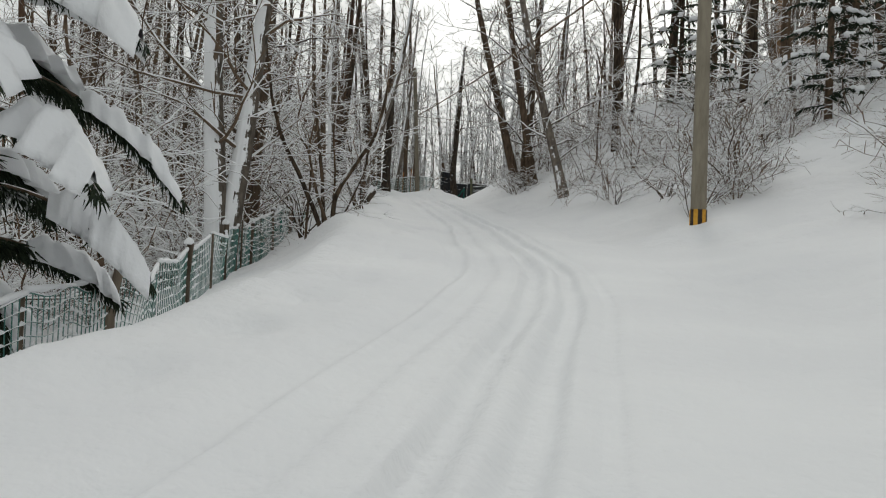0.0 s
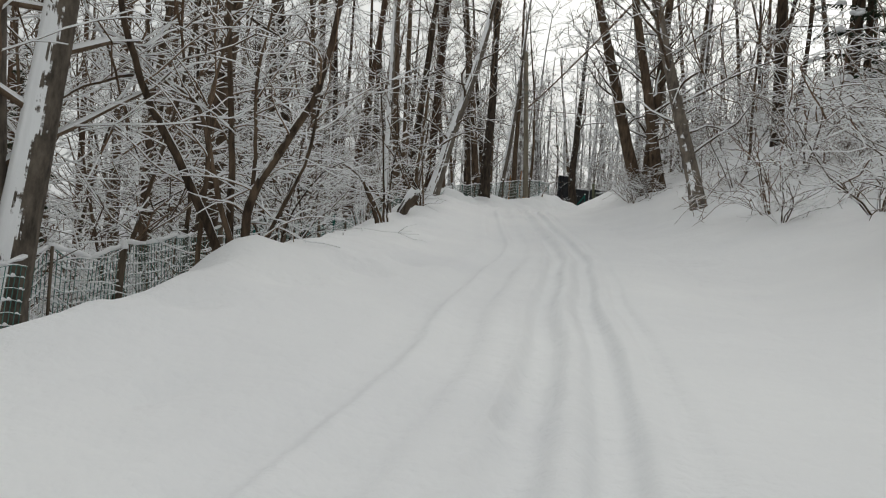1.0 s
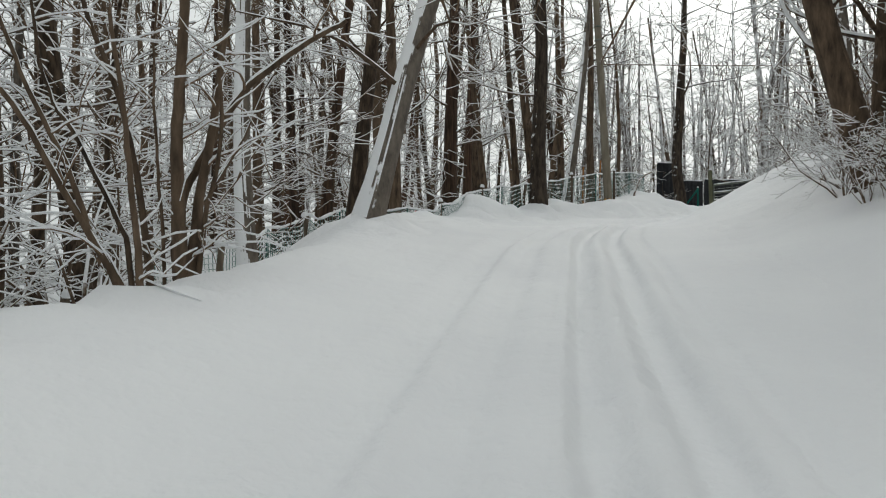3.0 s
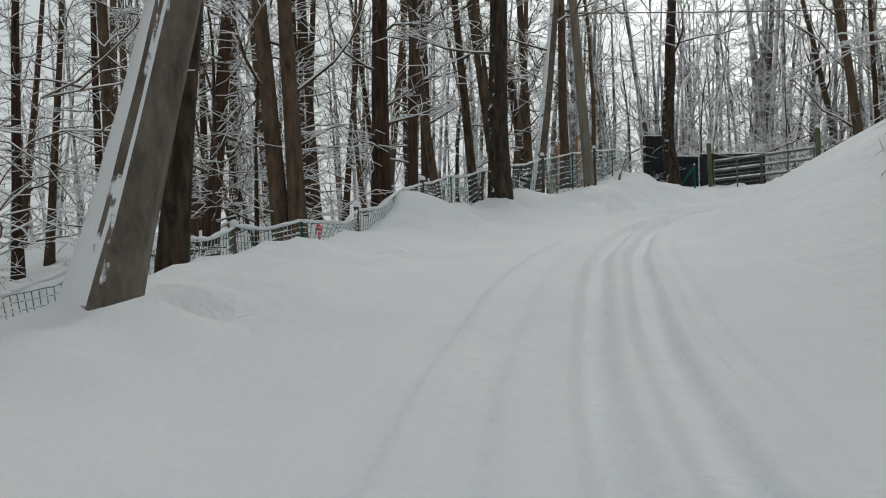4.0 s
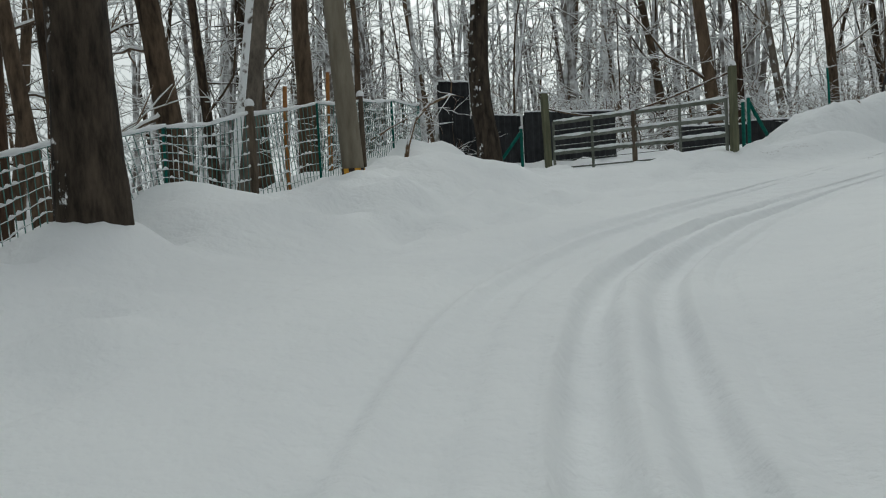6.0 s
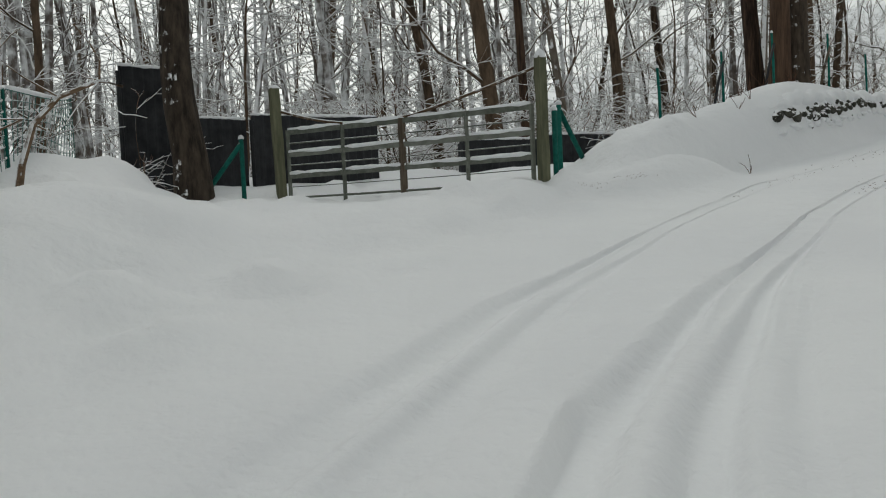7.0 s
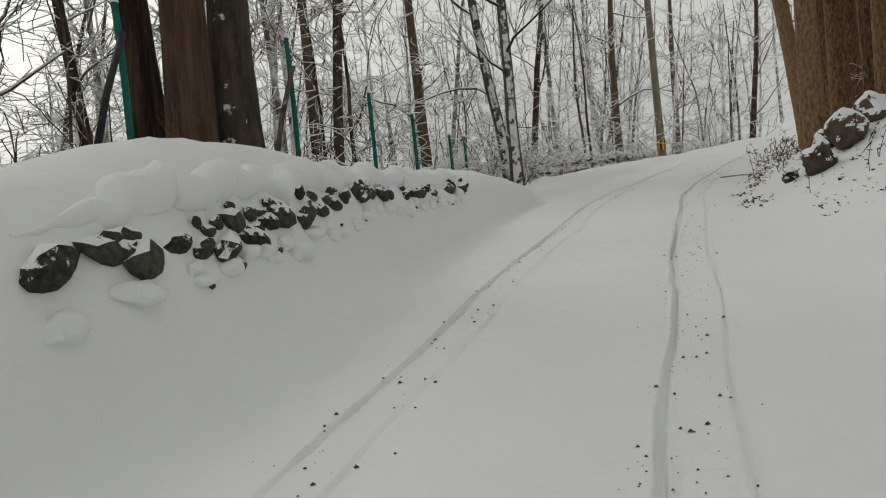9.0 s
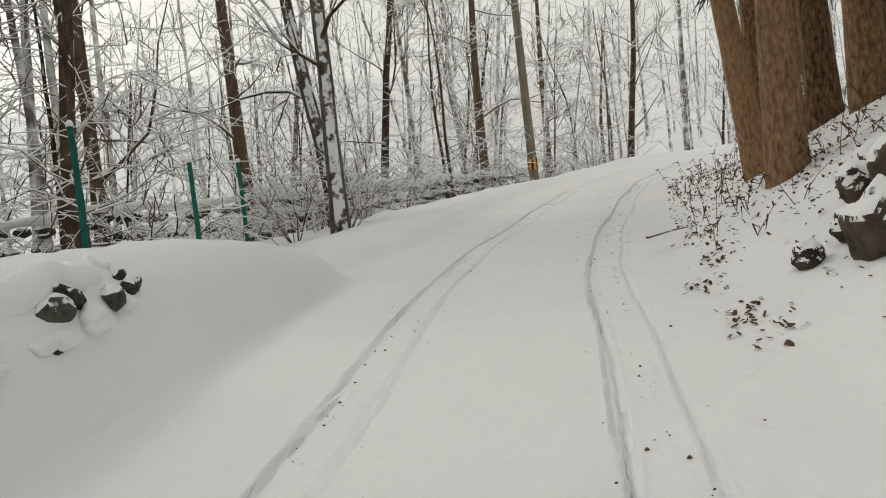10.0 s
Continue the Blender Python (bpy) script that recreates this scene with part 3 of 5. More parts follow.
def field_gate():
    rng = np.random.default_rng(12)
    root = new("field_gate")
    tagged(root, "long metal field gate, closed, snow on every rail", "gate")
    ax = (GR - GL) / np.linalg.norm(GR - GL)
    a, b = GL + ax * .16, GR - ax * .14
    a[2], b[2] = GL[2], GR[2]
    at = lambda f, hh: a + (b - a) * f + np.array((0, 0, hh))
    for hh in (0.34, 0.69, 1.05):
        t = Tubes()
        rail(t, at(0, hh), at(1, hh), 0.045, 0.075)
        part("rail", t.mesh("rail", False), M_GATE, root)
        s = Tubes()
        cuts = (0, .25, .52, .76, 1)
        for f0, f1 in zip(cuts, cuts[1:]):
            snow_ridge(s, at(f0 + .008, hh + .048), at(f1 - .008, hh + .048), .038, rng)
        sn = part("snow_ridge", s.mesh("snow_ridge"), M_SNOW, root, "ridge of snow along the rail")
        sn["kind"] = "stuff"
    for hh, r in ((0.0, .022), (0.17, .008), (0.52, .010), (0.87, .012)):
        t = Tubes()
        t.add([at(f, hh - .01 * math.sin(3.14 * f)) for f in np.linspace(0, 1, 9)], [r] * 9, 6)
        part("wire" if r < .02 else "bottom_rail", t.mesh("wire"), M_GATE, root)
    for f, w, lo in ((0.25, .05, -.12), (0.5, .085, -.16), (0.755, .045, -.06), (0.004, .05, 0), (.996, .05, 0)):
        t = Tubes()
        rail(t, at(f, lo - .06), at(f, 1.09), w, w)
        part("upright", t.mesh("upright", False), M_GATE if w < .08 else M_WOOD, root)


field_gate()
rope = Tubes()
pr, pl, pm = GR + (0, 0, 1.62), GL + (0, 0, 1.42), GL + (GR - GL) * .55 + (0, 0, 1.12)
rp = [pr + (pm - pr) * f + np.array((0, 0, -.02 * math.sin(3.14 * f))) for f in np.linspace(0, 1, 10)]
rp += [pm + (pl - pm) * f + np.array((0, 0, -.16 * math.sin(3.14 * f))) for f in np.linspace(.1, 1, 10)]
rope.add(rp, [.024] * len(rp), 6)
tagged(part("rope", rope.mesh("rope"), M_TWIG), "snow-covered rope slung between the gate posts", "rope")


def braced_post(x, y, z0, high, brace, name="braced_fence_post"):
    root = new(name)
    tagged(root, "green painted steel fence post with a slanting brace", "fence post", "green steel posts")
    t = Tubes()
    t.add([(0, 0, -.4), (0, 0, high)], [.038, .038], 8)
    part("shaft", t.mesh("shaft"), M_GREEN, root)
    if brace:
        t = Tubes()
        t.add([(0, 0, high - .08), (brace[0], brace[1], brace[2])], [.042, .042], 8)
        part("brace", t.mesh("brace"), M_GREEN, root)
    t = Tubes()
    t.add([(0, 0, high - .01), (0, 0, high + .03), (0, 0, high + .055)], [.05, .045, .02], 8)
    part("snow_cap", t.mesh("snow_cap"), M_SNOW, root)
    root.location = (x, y, z0)


g0 = lambda x, y: gz(x * K, y * K)
braced_post(9.90 * K, 25.52 * K, 2.0 * K, 1.0, None)
braced_post(10.28 * K, 25.95 * K, 2.05 * K, 1.08, (0.62, 0.18, .15))
braced_post(6.95 * K, 28.85 * K, g0(6.95, 28.85), 1.0, (-0.62, 0.25, .05))


def bank_post(x, y, top, brace=None, mat=None):
    """A green steel fence stake behind the bank, with its slanting stay."""
    root = new("fence_stake")
    tagged(root, "green steel fence stake with a slanting stay behind the snow bank" if brace else "thin green steel fence stake standing in the snow", "fence post", "green steel posts")
    z0 = gz(x, y)
    high = top - z0
    t = Tubes()
    t.add([(0, 0, -.4), (-.01, .01, high * .5), (-.03, .02, high)], [.026, .026, .024], 8)
    part("shaft", t.mesh("shaft"), M_GREEN, root)
    t = Tubes()
    t.add([(-.03, .02, high - .01), (-.03, .02, high + .02), (-.03, .02, high + .04)], [.03, .028, .01], 8)
    part("snow_cap", t.mesh("snow_cap"), M_SNOW, root)
    if brace:
        fx, fy = x + brace[0], y + brace[1]
        t = Tubes()
        t.add([(-.02, -.03, high * .78), (brace[0] * .5, brace[1] * .5, (high * .78 + gz(fx, fy) - z0) / 2), (*brace, gz(fx, fy) - z0 - .15)], [.026, .026, .026], 7)
        part("stay", t.mesh("stay"), mat, root, "dark slanting stay")
    root.location = (x, y, z0)


for x, y, top, brace, mat in ((13.86, 30.32, 4.05, None, None), (16.13, 31.2, 4.52, (-.42, -.16), M_BLACK), (18.41, 32.08, 5.1, (-.45, -.15), M_BLACK), (20.98, 32.82, 5.33, (-.62, -.2), M_WOOD),
                              (23.26, 33.57, 5.08, None, None), (24.9, 34.05, 4.98, None, None), (27.0, 34.75, 4.85, None, None), (28.9, 35.6, 5.0, None, None)):
    bank_post(x, y, top, brace, mat)


# ---- black sheet fence behind the gate ----
def sheet_fence():
    root = new("sheet_fence")
    tagged(root, "black corrugated sheet fence behind the gate", "fence")
    bays = ((5.55, 30.05, 6.28, 30.27, 3.92, 1.9), (6.30, 30.30, 7.5, 30.56, 3.2, 1.9), (7.58, 30.52, 9.9, 30.85, 3.26, 1.9),
            (11.9, 31.5, 13.6, 31.3, 2.88, 2.0), (13.65, 31.3, 15.4, 31.0, 2.95, 2.0), (15.45, 31.0, 17.2, 30.8, 3.02, 2.1))
    for x0, y0, x1, y1, top, low in bays:
        a, b = np.array((x0, y0)) * K, np.array((x1, y1)) * K
        ln = np.linalg.norm(b - a)
        ax, nr = (b - a) / ln, np.array((-(b - a)[1], (b - a)[0])) / ln
        cols = int(ln / .045)
        vs, fs = [], []
        for i in range(cols + 1):
            wv = .012 * (1 if (i // 2) % 2 else -1)
            for zz in (low * K, top * K + .02 * math.sin(i * .13)):
                for th in (0, .006):
                    p = a + ax * ln * i / cols + nr * (wv + th)
                    vs.append((p[0], p[1], zz))
        for i in range(cols):
            o = i * 4
            fs += [(o, o + 4, o + 6, o + 2), (o + 1, o + 3, o + 7, o + 5), (o + 2, o + 6, o + 7, o + 3)]
        part("panel", mesh_of("panel", vs, fs, False), M_BLACK, root, "black corrugated sheet")
        t = Tubes()
        t.add([(a[0], a[1], low * K - .3), (a[0], a[1], top * K - .08)], [.04, .04], 6)
        part("support", t.mesh("support"), M_BLACK, root)
        t = Tubes()
        snow_ridge(t, (*a, top * K + .02), (*b, top * K + .02), .03, np.random.default_rng(int(x0 * 9)))
        part("snow_ridge", t.mesh("snow_ridge"), M_SNOW, root)


sheet_fence()

# ---- mesh fence along the wood ----
FENCE = np.array([(-8.2, -27.5), (-7.05, -21.8), (-6.6, -18.0), (-6.3, -14.5), (-5.9, -10.5), (-5.3, -6.0), (-4.9, -2.0), (-4.5, 2.0), (-4.1, 5.5), (-3.7, 8.5), (-3.1, 11.4), (-2.05, 13.95),
                  (-0.82, 18.2), (0.94, 21.84), (2.11, 23.45), (3.7, 26.3), (5.3, 29.3)]) * K


def mesh_fence():
    rng = np.random.default_rng(21)
    root = new("mesh_fence")
    tagged(root, "green welded mesh fence sagging under snow between wooden posts", "fence")
    line = curve_through(np.hstack([FENCE, np.zeros((len(FENCE), 1))]), 12)[:, :2]
    seg = np.r_[0, np.cumsum(np.linalg.norm(np.diff(line, axis=0), axis=1))]
    at = lambda s: np.array([np.interp(s, seg, line[:, 0]), np.interp(s, seg, line[:, 1])])
    bay = 1.9
    count = int(seg[-1] / bay)
    for i in range(count):
        s0, s1 = i * bay, (i + 1) * bay
        n = 19
        ps = [at(s) for s in np.linspace(s0, s1, n)]
        zs = ground_z([p[0] for p in ps], [p[1] for p in ps])
        low = np.interp(ps[0][1], [-30, -17, -13, -8, -3, 1, 4, 8], [.8, 1.0, 1.15, .95, .65, .6, .6, .7])
        line_z = np.interp([p[1] for p in ps], [10, 12.2, 15.4, 16.5, 18.8, 21.5, 25.8, 27.7, 31, 34.6], [.75, .96, 1.1, 1.32, 1.8, 2.24, 2.85, 3.3, 3.7, 3.9])
        hold = float(sstep(8, 11, ps[0][1]))
        top_z = (1 - hold) * (zs + low) + hold * line_z + rng.normal(0, .02)
        foot_z = np.minimum(zs - .05, top_z - .3)
        tall = float(top_z[0] - zs[0])
        sag = rng.uniform(.03, .12)
        push = rng.normal(0, .10)
        t = Tubes()
        tops = []
        for r_i, f in enumerate(np.linspace(0.03, 1, 8)):
            row = []
            for j, p in enumerate(ps):
                dip = sag * math.sin(math.pi * j / (n - 1)) * f * f
                off = push * f * math.sin(math.pi * j / (n - 1))
                row.append((p[0] + off, p[1] + .2 * off, foot_z[j] + (top_z[j] - foot_z[j]) * f - dip))
            t.add(row, [.0065 + .004 * (r_i == 7)] * n, 4, False)
            tops.append(row)
        for j in range(n):
            t.add([tops[k][j] for k in (0, 4, 7)], [.006] * 3, 4, False)
        pn = part("mesh_panel", t.mesh("mesh_panel"), M_MESH, root, "green wire mesh with snow caught in it")
        pn["kind"] = "stuff"
        t = Tubes()
        snow_ridge(t, tops[7][0], tops[7][n // 2], .035, rng, .02)
        snow_ridge(t, tops[7][n // 2], tops[7][-1], .035, rng, .02)
        part("snow_ridge", t.mesh("snow_ridge"), M_SNOW, root)["kind"] = "stuff"
        # clots of snow held by the mesh
        cl = Tubes()
        for c in range(80):
            k, j = rng.integers(0, 7), rng.integers(0, n - 1)
            a, b = np.array(tops[k][j]), np.array(tops[k][j + 1])
            cl.add([a, (a + b) / 2 + (0, 0, .012), b], [.008, .02 * rng.uniform(.5, 1.3), .008], 5, False)
        part("clinging_snow", cl.mesh("clinging_snow"), M_SNOW, root)["kind"] = "stuff"
        p = ps[0] + rng.normal(0, .03, 2)
        if i % 2 == 0:
            t = Tubes()
            hh = tall + rng.uniform(-.08, .2)
            t.add([(p[0], p[1], zs[0] - .4), (p[0] + rng.normal(0, .02), p[1], zs[0] + hh * .5), (p[0] + rng.normal(0, .05), p[1], zs[0] + hh)], [.055, .052, .05], 9)
            pt = part("post", t.mesh("post"), M_WOOD, root, "rough wooden post")
            bm = bmesh.new()
            bmesh.ops.create_uvsphere(bm, u_segments=9, v_segments=6, radius=.075)
            for v in bm.verts:
                v.co = Vector((v.co.x, v.co.y, max(v.co.z, -.02) * 1.15)) + Vector((p[0], p[1], zs[0] + hh))
            part("snow_cap", bm, M_SNOW, pt)
        else:
            t = Tubes()
            t.add([(p[0], p[1], zs[0] - .3), (p[0], p[1], zs[0] + tall)], [.02, .02], 6)
            part("steel_post", t.mesh("steel_post"), M_WOOD if s0 < seg[-1] * .3 else M_GREEN, root)


mesh_fence()
for x, y, z, hh, mat, lab in ((2.79, 25.95, 2.2, 1.6, M_ORANGE, "orange painted marker post behind the fence"), (2.0, 23.9, 1.85, 1.45, M_ORANGE, "rusty orange marker post beside the fence")):
    t = Tubes()
    t.add([(0, 0, -.3), (0, 0, hh * .5), (.03, 0, hh)], [.038, .038, .036], 8)
    ob = part("marker_post", t.mesh("marker_post"), mat)
    ob.location = (x * K, y * K, z * K)
    tagged(ob, lab, "post")
rb = Tubes()
rb.add([(0, 0, 0), (.03, .01, -.12), (.0, .03, -.26), (.05, 0, -.36)], [.03, .045, .03, .01], 5)
rb.add([(0, 0, 0), (-.04, .01, -.1), (-.05, .0, -.2)], [.03, .03, .012], 5)
ob = part("ribbon", rb.mesh("ribbon"), M_PINK)
ob.location = (-3.08, 15.45, 1.06)
tagged(ob, "faded pink ribbon tied to the mesh fence", "ribbon")


# ---- rocks ----
def rock_mesh(name, rng, sx, sy, sz, sub=2):
    bm = bmesh.new()
    bmesh.ops.create_icosphere(bm, subdivisions=sub, radius=.5)
    sh = rng.uniform(0, 50, 3)
    for v in bm.verts:
        k = 1 + .35 * noise.noise(Vector(v.co) * 2.2 + Vector(sh)) + .12 * noise.noise(Vector(v.co) * 6 + Vector(sh))
        v.co = Vector((v.co.x * sx * k, v.co.y * sy * k, v.co.z * sz * k))
    me = bpy.data.meshes.new(name)
    bm.to_mesh(me)
    bm.free()
    return me


STONE_ROW = np.array([(16.58, 30.47), (16.84, 30.52), (17.15, 30.58), (17.49, 30.68), (18.0, 30.84), (18.5, 31.01), (19.03, 31.19), (19.97, 31.55), (20.8, 31.82), (22.04, 32.18), (23.1, 32.47), (24.2, 32.76)])


def stone_wall():
    """Dark stones that show through the snow on the face of the roadside bank."""
    rng = np.random.default_rng(33)
    root = new("stone_wall")
    tagged(root, "dark mossy field stones in a band under the snowy brow of a roadside bank", "stone wall")
    stones = [rock_mesh("stone", rng, 1, .8, .75) for i in range(7)]
    n = len(STONE_ROW) - 1
    f = 0.05
    i = 0
    brow = []
    while f < n - .1:
        k = int(f)
        a, b = STONE_ROW[k], STONE_ROW[k + 1]
        ln = np.linalg.norm(b - a)
        ab = (b - a) / ln
        nrm = np.array((ab[1], -ab[0]))
        turn = math.atan2(ab[1], ab[0])
        big = 1.0 - .35 * f / n
        s = rng.uniform(.17, .36) * big
        c = a + (b - a) * (f - k)
        if rng.random() < (.92 if f < 6 else .7 if f < 9 else .5):
            rows = [(rng.normal(.0, .02), s, .0)]
            if rng.random() < .6:
                rows.append((rng.uniform(-.05, -.01), s * rng.uniform(.4, .6), .03))
            if rng.random() < .35:
                rows.append((rng.uniform(.05, .09), s * rng.uniform(.35, .5), -.01))
            for out, q, dz in rows:
                p = c + nrm * out + ab * rng.normal(0, .05)
                ob = part("stone", stones[i % 7], M_ROCK, root)
                ob.matrix_basis = Matrix.Translation((p[0], p[1], gz(*p) + dz * big)) @ Euler((rng.normal(0, .25), rng.normal(0, .3), turn + rng.normal(0, .3))).to_matrix().to_4x4() @ Matrix.Diagonal((q * rng.uniform(.9, 1.5), q * .8, q * rng.uniform(.75, 1.15), 1))
                i += 1
        # snow lodged against the foot of the stones
        if rng.random() < .8:
            p = c + nrm * rng.uniform(.05, .09) + ab * rng.normal(0, .06)
            lump = rock_mesh("snow_pocket", rng, s * rng.uniform(.7, 1.2), s * .6, s * rng.uniform(.4, .65), 3)
            lump.polygons.foreach_set("use_smooth", [True] * len(lump.polygons))
            ob = part("snow_pocket", lump, M_SNOW, root, "snow lodged between the stones")
            ob.matrix_basis = Matrix.Translation((p[0], p[1], gz(*p) + .02)) @ Euler((0, 0, turn)).to_matrix().to_4x4()
        q = c - nrm * (.13 + rng.normal(0, .025))
        brow.append((q[0], q[1], gz(*q) - .02 + rng.normal(0, .02), rng.uniform(.09, .14)))
        f += (s * .64 + max(rng.normal(-.02, .10), 0)) / ln
    brow = np.array(brow)
    g = np.linspace(0, len(brow) - 1, len(brow) * 4)
    fine = np.stack([np.interp(g, np.arange(len(brow)), brow[:, j]) for j in range(4)], 1)
    fine[:, 3] *= np.clip(np.minimum(g, g[-1] - g) / 4, .2, 1)
    lip = Tubes()
    lip.add(fine[:, :3], fine[:, 3], 12)
    lip.v = [tuple(np.array(v) + .05 * noise.noise(Vector(v) * 3.5) + .025 * noise.noise(Vector(v) * 9)) for v in lip.v]
    part("snow_brow", lip.mesh("snow_brow"), M_SNOW, root, "lip of snow hanging over the stones")


stone_wall()


def boulder(x, y, sx, sy, sz, seed, label, dz=0.0):
    rng = np.random.default_rng(seed)
    me = rock_mesh("boulder", rng, sx, sy, sz, 4)
    ob = part("boulder", me, M_ROCK_BROWN)
    ob.location = (x * K, y * K, g0(x, y) + dz)
    tagged(ob, label, "boulder")
    me.polygons.foreach_set("use_smooth", [True] * len(me.polygons))


boulder(21.83, 24.38, .42, .36, .5, 3, "dark upright slab of rock at the foot of the cedar slope", .14)
boulder(22.05, 24.72, .22, .2, .2, 6, "small broken brown rock at the edge of the slope", .06)
boulder(22.38, 24.18, .6, .5, .55, 4, "dark boulder half buried under snow beneath the cedars", .16)
boulder(22.93, 23.93, .7, .6, .62, 7, "snow-capped dark rock on the cedar slope", .0)
boulder(23.63, 23.58, .8, .66, .66, 8, "brown rock outcrop patched with snow", -.05)
boulder(22.63, 24.43, .32, .28, .3, 14, "rounded dark rock under a cushion of snow", .14)
boulder(22.18, 24.5, .26, .24, .24, 13, "rounded dark rock patched with snow", .1)
boulder(23.18, 24.28, .36, .3, .3, 15, "small rock under a cushion of snow", .08)


# ---- hero trees ----
def hero(seed, x, y, high, r, lean=(0, 0), **kw):
    t = tree_thing(seed, high, r, lean, **kw)
    return put(t, x * K, y * K)


hero(101, .33, 18.72, 15, .27, (.0, 0), limbs=15, first=.25, reach=3.8, forks=5, bark=M_BARK_FLECK, flare=1.25, ridged=.1, label="thick dark-barked tree beside the road, snow blown onto its trunk")
hero(102, -2.28, 18.6, 17, .26, (.02, 0), limbs=22, first=.12, reach=2.2, bark=M_BARK_RED, up=(-.1, .4), label="straight reddish cedar trunk behind the mesh fence", bend=.006)
hero(103, 3.6, -2.55, 13, .20, (-.26, .08), limbs=24, first=.12, reach=3.6, forks=5, bark=M_BARK_BIRCH, label="leaning tree on the bank with snow plastered on its trunk")
hero(104, 3.95, 4.1, 15, .23, (-.28, .04), limbs=22, first=.15, reach=3.6, forks=5, label="dark tree leaning over the snow bank", spines=[(0, 0, -.31, .04, 1), (.3, .7, .02, .06, .9), (.5, -.8, -.26, .0, .85)])
hero(105, -2.36, 4.7, 11, .21, (.29, .04), limbs=12, first=.2, reach=3.0, bark=M_BARK_PLASTER, bend=.03, ridged=.10, label="leaning tree with its trunk thickly covered in snow")
hero(106, -3.15, 8.11, 15, .17, (.07, .03), limbs=12, first=.2, reach=2.6, label="slim grey tree beside the fence")
hero(107, -3.58, 15.15, 16, .21, (-.06, 0), limbs=10, first=.25, reach=2.8, bark=M_BARK, spines=[(0, 0, -.08, 0, 1), (.33, -.15, -.04, .02, .95)], label="pair of dark trunks growing from one root", bend=.01)
hero(108, -2.2, 25.9, 15, .22, (.03, 0), limbs=16, first=.15, reach=2.4, bark=M_BARK_RED, bend=.006, label="straight reddish conifer trunk in the wood")
hero(109, -1.3, 24.9, 14, .16, (-.11, 0), limbs=10, first=.25, label="leaning dark tree in the wood")
hero(110, -.23, 21.2, 14, .14, (-.08, 0), limbs=10, first=.25, label="slim dark tree behind the fence")
hero(111, 1.3, 23.3, 14, .20, (.17, 0), limbs=12, first=.25, bark=M_BARK_BIRCH, label="leaning tree with snow frozen to its bark")
hero(112, 2.5, 26.5, 15, .19, (.02, 0), limbs=12, first=.2, label="dark tree behind the mesh fence")
hero(113, 6.25, 28.75, 13, .27, (-.10, .01), limbs=14, first=.3, reach=3.6, bark=M_BARK_FLECK, label="old dark tree in front of the black sheet fence", bend=.05, flare=1.2, ridged=.12)
hero(114, 15.6, 34.65, 16, .15, (-.03, 0), limbs=12, first=.25, bark=M_BARK_RED, bend=.008, label="straight reddish trunk beyond the gate")
hero(115, 20.5, 37.0, 15, .22, (-.08, .05), limbs=14, first=.2, label="dark tree beyond the sheet fence")
hero(116, 23.3, 37.8, 15, .18, (-.08, .07), limbs=14, first=.2, label="leaning tree beyond the bank")
hero(117, 25.3, 33.6, 14, .14, (.03, -.03), limbs=14, first=.15, label="slim tree behind the snow bank")
hero(118, 34.3, 37.4, 15, .23, (0, 0), limbs=14, first=.2, label="dark straight tree in the wood below the road", bark=M_BARK)
hero(119, 27.6, 30.9, 13, .15, (.03, -.05), limbs=12, first=.2, bark=M_BARK_BIRCH, label="slim curved tree at the road's edge", bend=.035)
hero(120, 29.2, 31.9, 13, .15, (-.03, .03), limbs=12, first=.2, bark=M_BARK_BIRCH, label="pale tree with snow on its trunk at the road's edge", bend=.03)
hero(121, 42.9, 34.6, 15, .18, (.0, 0), limbs=12, first=.2, label="dark tree beyond the bend")
hero(122, 56, 36.5, 15, .22, (0, .02), limbs=12, first=.2, label="dark tree beyond the bend")
hero(123, -6.5, -13.6, 14, .24, (-.1, 0), limbs=22, first=.15, reach=3.6, forks=5, bark=M_BARK_WHITE, ridged=.1, label="forked tree with its trunk plastered in snow", spines=[(0, 0, -.04, 0, 1), (.05, .05, .1, .03, .9)])
hero(124, 17.42, 29.15, 17, .2, (-.03, .03), limbs=10, first=.3, bark=M_BARK_RED, label="massive reddish trunk on the snow bank", flare=1.3, bend=.01, ridged=.13)
hero(125, 17.2, 28.45, 17, .225, (.0, 0), limbs=10, first=.3, bark=M_BARK_RED, label="massive furrowed trunk on the snow bank", flare=1.3, bend=.01, ridged=.13)
hero(126, 17.72, 28.42, 17, .225, (-.01, .02), limbs=10, first=.3, bark=M_BARK_FLECK, label="massive trunk flecked with snow on the bank", flare=1.35, bend=.01, ridged=.13)
hero(128, -3.55, 3.7, 12, .13, (-.09, .02), limbs=9, first=.4, reach=2.2, bark=M_BARK_WHITE, bend=.03, ridged=.1, label="leaning trunk plastered with thick snow behind the shrubs")

# ---- many-stemmed shrubs under thick snow ----
def snow_along(tubes, line, rad, rng):
    """Snow lying along the upper side of a stem, thicker where it leans."""
    tan = np.gradient(line, axis=0)
    tan /= np.linalg.norm(tan, axis=1)[:, None]
    up = np.array((0, 0, 1.0)) - tan * tan[:, 2:]
    flat = np.linalg.norm(up, axis=1)
    up /= flat[:, None] + 1e-6
    r = (np.asarray(rad) * .5 + .006) * np.clip((flat - .2) / .6, .05, 1) * rng.uniform(.6, 1.2, len(line))
    tubes.add(line + up * (np.asarray(rad) * .75 + r * .35)[:, None], r, 6)


